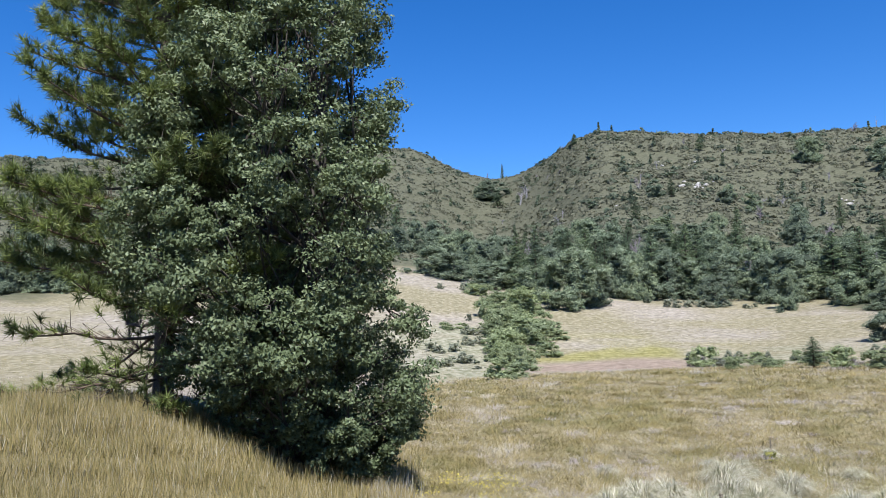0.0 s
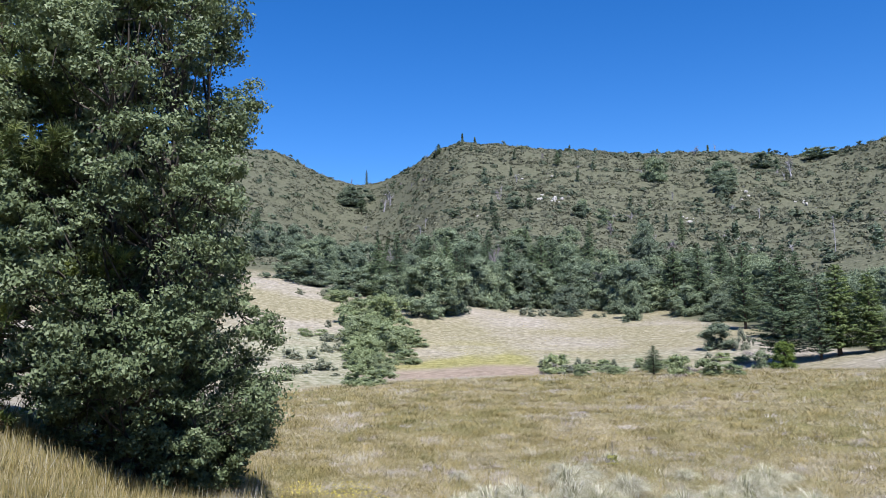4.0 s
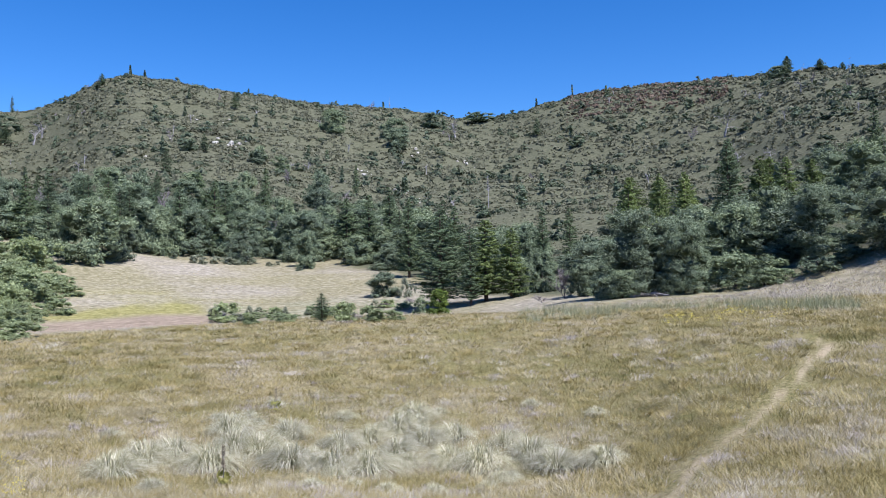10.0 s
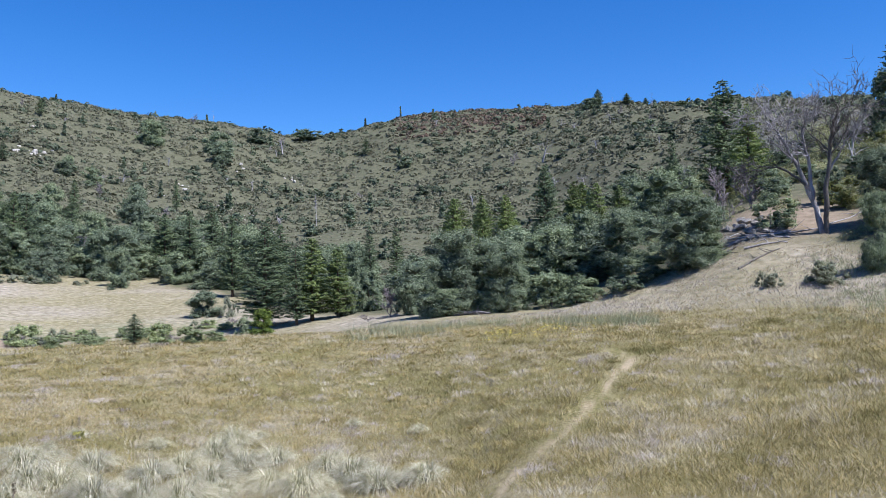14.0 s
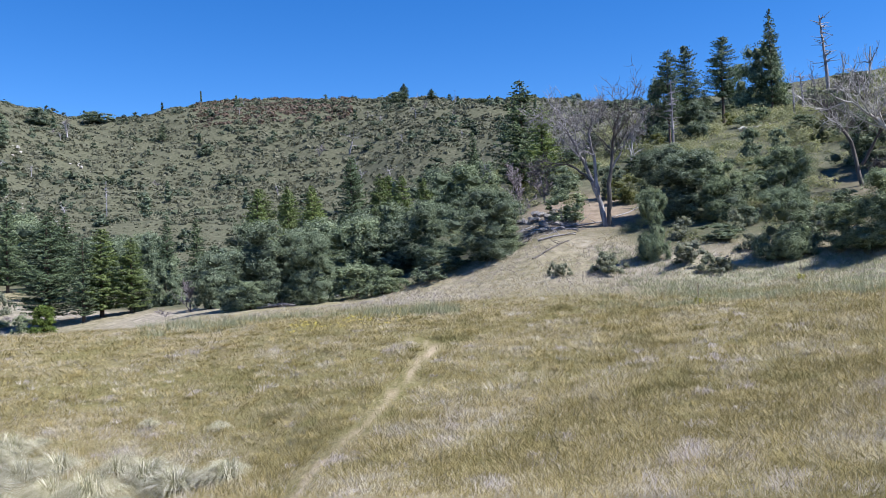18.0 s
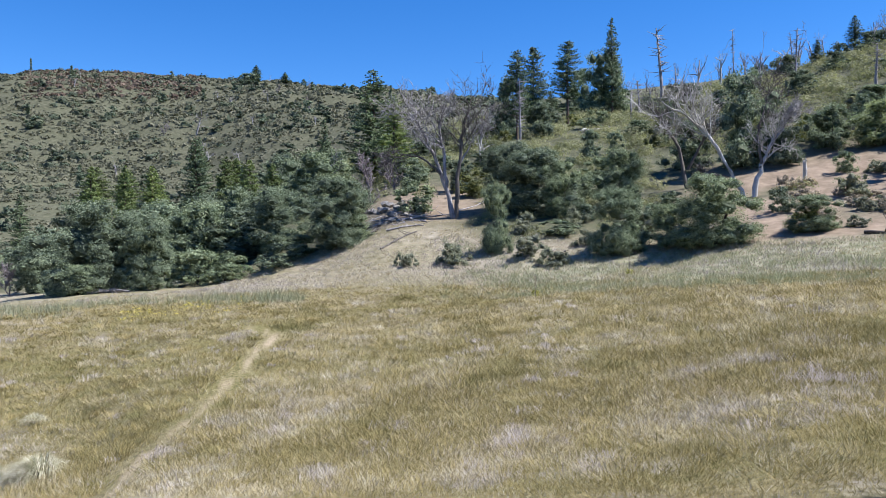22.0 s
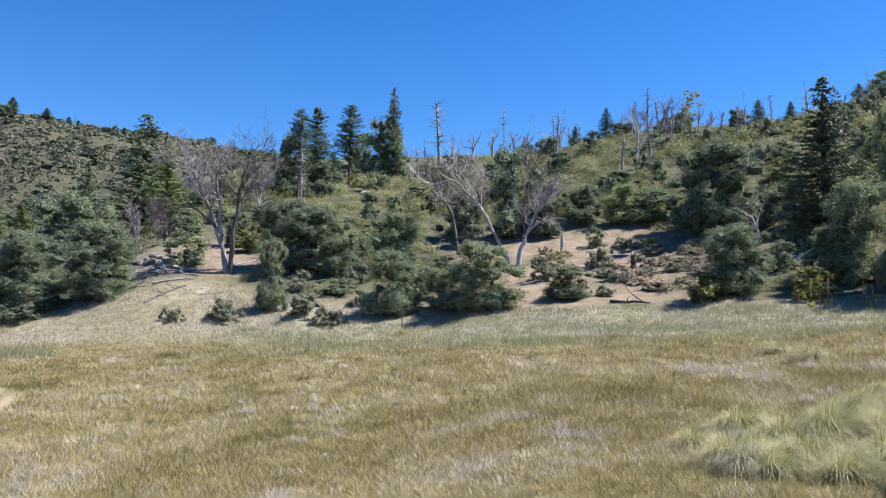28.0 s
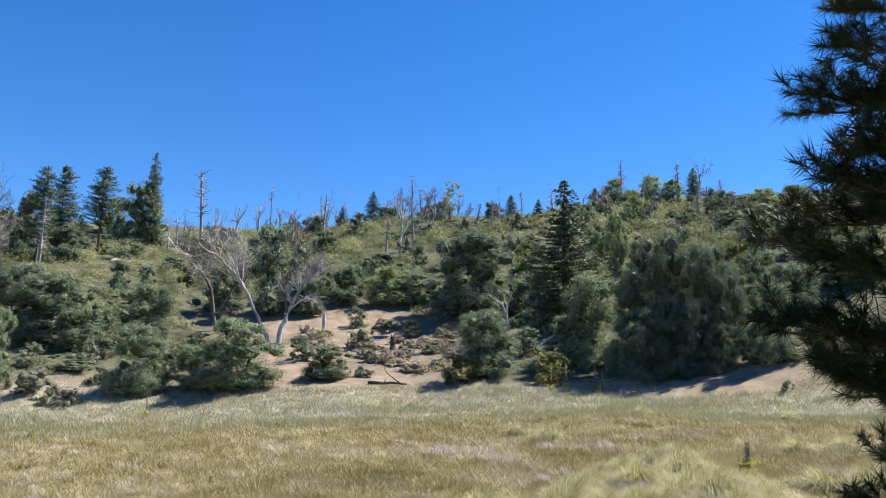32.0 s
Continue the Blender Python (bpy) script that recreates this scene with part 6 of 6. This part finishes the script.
def wildflowers(name, count, az0, az1, d0, d1, h, seed, label):
    """Countless small yellow flower heads over the grass, in loose drifts."""
    rng = np.random.RandomState(seed)
    az, d = rng.uniform(az0, az1, count), rng.uniform(d0, d1, count)
    x, y = d * np.sin(np.radians(az)), d * np.cos(np.radians(az))
    keep = ripple(x, y, 2.2, seed) + rng.normal(0, 0.3, count) > 0.1
    x, y, d = x[keep], y[keep], d[keep]
    n = len(x)
    c = np.stack([x, y, ground_z(x, y) + h * rng.uniform(0.6, 1.2, n)], 1)
    V, F = cards(c, np.tile(np.array([0, -0.4, 0.9]), (n, 1)), 0.0007 * d, rng, 0.9, 0.5, 4)
    me = mesh_of(name, V, [F], np.repeat(rng.uniform(0.3, 1, n), 4))
    me.materials.append(FLOWER)
    return tagged(new(name, me), label, "flowers", kind="stuff")


FLOWER = foliage("yellow_petal", (0.4, 0.34, 0.05), (0.58, 0.5, 0.07), (0.72, 0.62, 0.12), 0.2, 0.6, 0.1)
wildflowers("hollow_wildflowers", 2600, -6, 6, 17.5, 23, 0.24, 63, "small yellow wildflowers in the hollow")
wildflowers("crest_wildflowers", 700, 48, 56, 37, 41, 0.3, 64, "small yellow wildflowers on the grassy crest")
wildflowers("bank_wildflowers", 500, 119, 124, 16, 19, 0.2, 65, "small yellow wildflowers by the mullein")

# ---------------------------------------------------------------- logs, stumps, rocks


def fallen_log(az0, d0, az1, d1, radius, mat, label, branches=3):
    rng = np.random.RandomState(round(az0 * 10))
    a, b = spot(az0, d0), spot(az1, d1)
    n = 7
    pts = [a.lerp(b, i / n) for i in range(n + 1)]
    pts = np.array([(p.x, p.y, float(ground_z(p.x, p.y)[0]) + radius * 0.8 + rng.normal(0, radius * 0.3)) for p in pts])
    lines = [(pts - np.array(a), radius * np.linspace(1, 0.45, n + 1))]
    for _ in range(branches):
        i = rng.randint(2, n)
        lines.append(wander(lines[0][0][i], rng.normal(0, 1, 3) * np.array([1, 1, 0.2]) + np.array([0, 0, 0.25]), rng.uniform(0.6, 1.8), radius * 0.4, rng, 4, 0.3))
    v, f = tubes(lines, 7)
    root = new("fallen_log")
    part("log", mesh_of("log", v, [f], smooth=True), mat, root)
    root.matrix_basis = Matrix.Translation(a)
    return tagged(root, label, "log")


fallen_log(65.5, 53.2, 68.1, 55.9, 0.075, DARK_DEAD, "grey fallen log with broken branches on dry grass", 6)
fallen_log(65.9, 57.0, 68.6, 57.6, 0.08, DEAD_WOOD, "thin grey fallen trunk at the foot of the dead oak", 4)
fallen_log(63.3, 56.8, 65.4, 58.2, 0.11, CHARRED_WOOD, "dark fallen branch in oak shade", 3)
fallen_log(97.6, 44.6, 100.3, 43.9, 0.10, CHARRED_WOOD, "dark charred log at the meadow edge", 2)
fallen_log(79.8, 98.0, 81.8, 99.0, 0.25, BLEACHED_WOOD, "bleached white log lying in brush", 1)
fallen_log(45.9, 58.5, 47.9, 59.5, 0.18, DEAD_WOOD, "pale split log lying by the trees", 2)
fallen_log(46.6, 60.0, 48.6, 58.0, 0.15, DEAD_WOOD, "grey log lying by the trees", 3)
fallen_log(48.4, 62.5, 50.2, 64.0, 0.16, DEAD_WOOD, "grey log lying in front of the oaks", 4)
fallen_log(49.6, 61.5, 51.2, 63.5, 0.12, BLEACHED_WOOD, "bleached split log in front of the oaks", 4)
fallen_log(67.0, 60.0, 70.5, 61.5, 0.08, DEAD_WOOD, "long grey trunk fallen below the dead oak", 5)
fallen_log(70.8, 62.0, 73.4, 66.0, 0.06, DEAD_WOOD, "bleached log on the slope", 3)
fallen_log(109.0, 50.0, 111.0, 54.0, 0.10, BLEACHED_WOOD, "pale fallen branch under shrubs", 3)

for i in range(34):
    az, d = rr.uniform(64.5, 68.8), rr.uniform(57.5, 66)
    fallen_log(az, d, az + rr.uniform(-1.6, 1.6), d + rr.uniform(-1.5, 1.5), rr.uniform(0.03, 0.07), (DEAD_WOOD, BLEACHED_WOOD, DARK_DEAD)[i % 3], "broken grey branch lying in a pile by boulders", 2)


def stump(az, d, h, r, mat, label):
    """A broken trunk: uneven girth, a splintered top and root flare."""
    rng = np.random.RandomState(round(az))
    zs = np.array((-0.2, 0.0, 0.12, 0.3, 0.5, 0.7, 0.86, 0.94)) * h
    pts = np.stack([rng.normal(0, r * 0.16, 8).cumsum() * 0.5, rng.normal(0, r * 0.16, 8).cumsum() * 0.5, zs], 1)
    lines = [(pts, r * np.array((1.9, 1.5, 1.15, 1.0, 1.06, 0.92, 0.8, 0.3)) * rng.uniform(0.9, 1.1, 8))]
    for k in range(4):
        a = k * 1.6 + rng.uniform(0, 0.8)
        base = pts[6] + np.array((math.cos(a), math.sin(a), 0)) * r * 0.55
        lines.append(wander(base - np.array((0, 0, h * 0.12)), (0.1 * math.cos(a), 0.1 * math.sin(a), 1), h * rng.uniform(0.15, 0.36), r * 0.34, rng, 3, 0.08, 0, 0.1))
    for k in range(3):
        a = rng.uniform(0, 6.28)
        lines.append(wander(pts[3 + k], (math.cos(a), math.sin(a), 0.3), h * 0.22, r * 0.22, rng, 3, 0.3))
    v, f = tubes(lines, 9)
    ob = new("tree_stump", mesh_of("tree_stump", v, [f]))
    ob.data.materials.append(mat)
    ob.matrix_basis = Matrix.Translation(spot(az, d))
    return tagged(ob, label, "stump")


stump(94.3, 61.0, 1.6, 0.14, BLEACHED_WOOD, "weathered pale standing stump on bare slope")
stump(99.2, 55.5, 1.0, 0.19, CHARRED_WOOD, "black charred stump on bare soil")


def rock_material(name, lo, hi):
    m, nt, b = nodes_of(name)
    n = world_noise(nt, 3.0, 8, 0.7)
    nt.links.new(ramp(nt, n, ((0.3, lo), (0.7, hi))), b.inputs["Base Color"])
    b.inputs["Roughness"].default_value = 0.9
    bp = add(nt, "ShaderNodeBump", Strength=0.7, Distance=0.1)
    nt.links.new(n, bp.inputs["Height"])
    nt.links.new(bp.outputs[0], b.inputs["Normal"])
    return m


GRANITE = rock_material("granite", (0.27, 0.25, 0.225), (0.52, 0.49, 0.45))
GREY_ROCK = rock_material("grey_rock", (0.12, 0.113, 0.106), (0.32, 0.305, 0.29))


def rock_mesh(seed):
    """A broken boulder: a lump with flat cleft faces."""
    rng = random.Random(seed)
    bm = bmesh.new()
    bmesh.ops.create_icosphere(bm, subdivisions=3, radius=0.5)
    off = Vector((seed * 3.1, seed * 1.7, 0))
    cuts = [(Vector((rng.gauss(0, 1), rng.gauss(0, 1), rng.gauss(0, 1))).normalized(), rng.uniform(0.22, 0.4)) for _ in range(9)]
    for v in bm.verts:
        v.co = v.co * (1 + noise.noise(v.co * 2.2 + off) * 0.4)
        for nrm, reach in cuts:
            k = v.co.dot(nrm)
            if k > reach:
                v.co -= nrm * (k - reach)
        v.co += v.co.normalized() * noise.noise(v.co * 7 + off) * 0.03
        v.co.z = max(v.co.z * 0.75, -0.2)
    me = bpy.data.meshes.new("boulder")
    bm.to_mesh(me)
    bm.free()
    return me


rock_kinds = [rock_mesh(n) for n in range(4)]
for n, me in enumerate(rock_kinds):
    me.materials.append(GRANITE if n < 2 else GREY_ROCK)


def boulder(az, d, size, kind, label, group):
    ob = new("boulder", rock_kinds[kind])
    ob.matrix_basis = Matrix.Translation(spot(az, d) + Vector((0, 0, 0.1 * size))) @ pose(0, 0, 0, 0, 0, az * 53 % 360) @ Matrix.Diagonal((size * 0.75, size * 0.5, size * 0.55, 1))
    return tagged(ob, label, "rock", group)


for i, (az, d, s) in enumerate(((18.1, 377.0, 7), (17.1, 379.0, 5), (18.6, 380.0, 5), (31.3, 421.0, 4), (31.1, 428.0, 5), (27.4, 350.0, 4), (27.2, 356, 3), (29.9, 314.0, 3.2), (29.6, 320.0, 3), (31.9, 290.0, 2.8), (31.7, 294, 2), (34.8, 405.0, 5), (15.8, 438.0, 4), (18.0, 440.0, 4), (12.5, 349.0, 3), (33.7, 228.0, 2.0), (33.2, 236.0, 2.2), (34.1, 222.0, 1.8), (14.1, 376.0, 3), (25.9, 330.0, 3.5))):
    boulder(az, d, s * 0.95, i % 2, "pale granite outcrop boulder on the brushy hill", "pale boulders on the far hill")
    for _ in range(4):
        boulder(az + rr.uniform(-0.7, 0.7), d + rr.uniform(-9, 9), s * rr.uniform(0.25, 0.6), rr.randrange(2), "small pale granite rock on the brushy hill", "pale boulders on the far hill")
for i, (az, d, s) in enumerate(((65.7, 64.0, 1.9), (66.4, 61.8, 1.7), (65.8, 67.0, 2.0), (65.1, 65.0, 1.5), (66.7, 64.0, 1.7), (67.0, 65.6, 1.6), (66.2, 65.6, 1.8), (64.6, 66.5, 1.4), (66.3, 60.0, 0.7), (64.8, 62.7, 0.8), (67.2, 63.0, 0.7), (65.4, 61.5, 0.7), (78.6, 47.8, 0.5), (77.9, 48.2, 0.45))):
    boulder(az, d, s * 0.7, 2 + i % 2, "grey weathered boulder on the slope", "boulders by the dead oak")
for i in range(26):
    boulder(rr.uniform(64.8, 68.6), rr.uniform(59.5, 68), rr.uniform(0.4, 1.1), 2 + i % 2, "grey weathered boulder on the slope", "boulders by the dead oak")
for k in list(models):
    if k not in used:
        for ob in (*models[k].children_recursive, models[k]):
            bpy.data.objects.remove(ob)
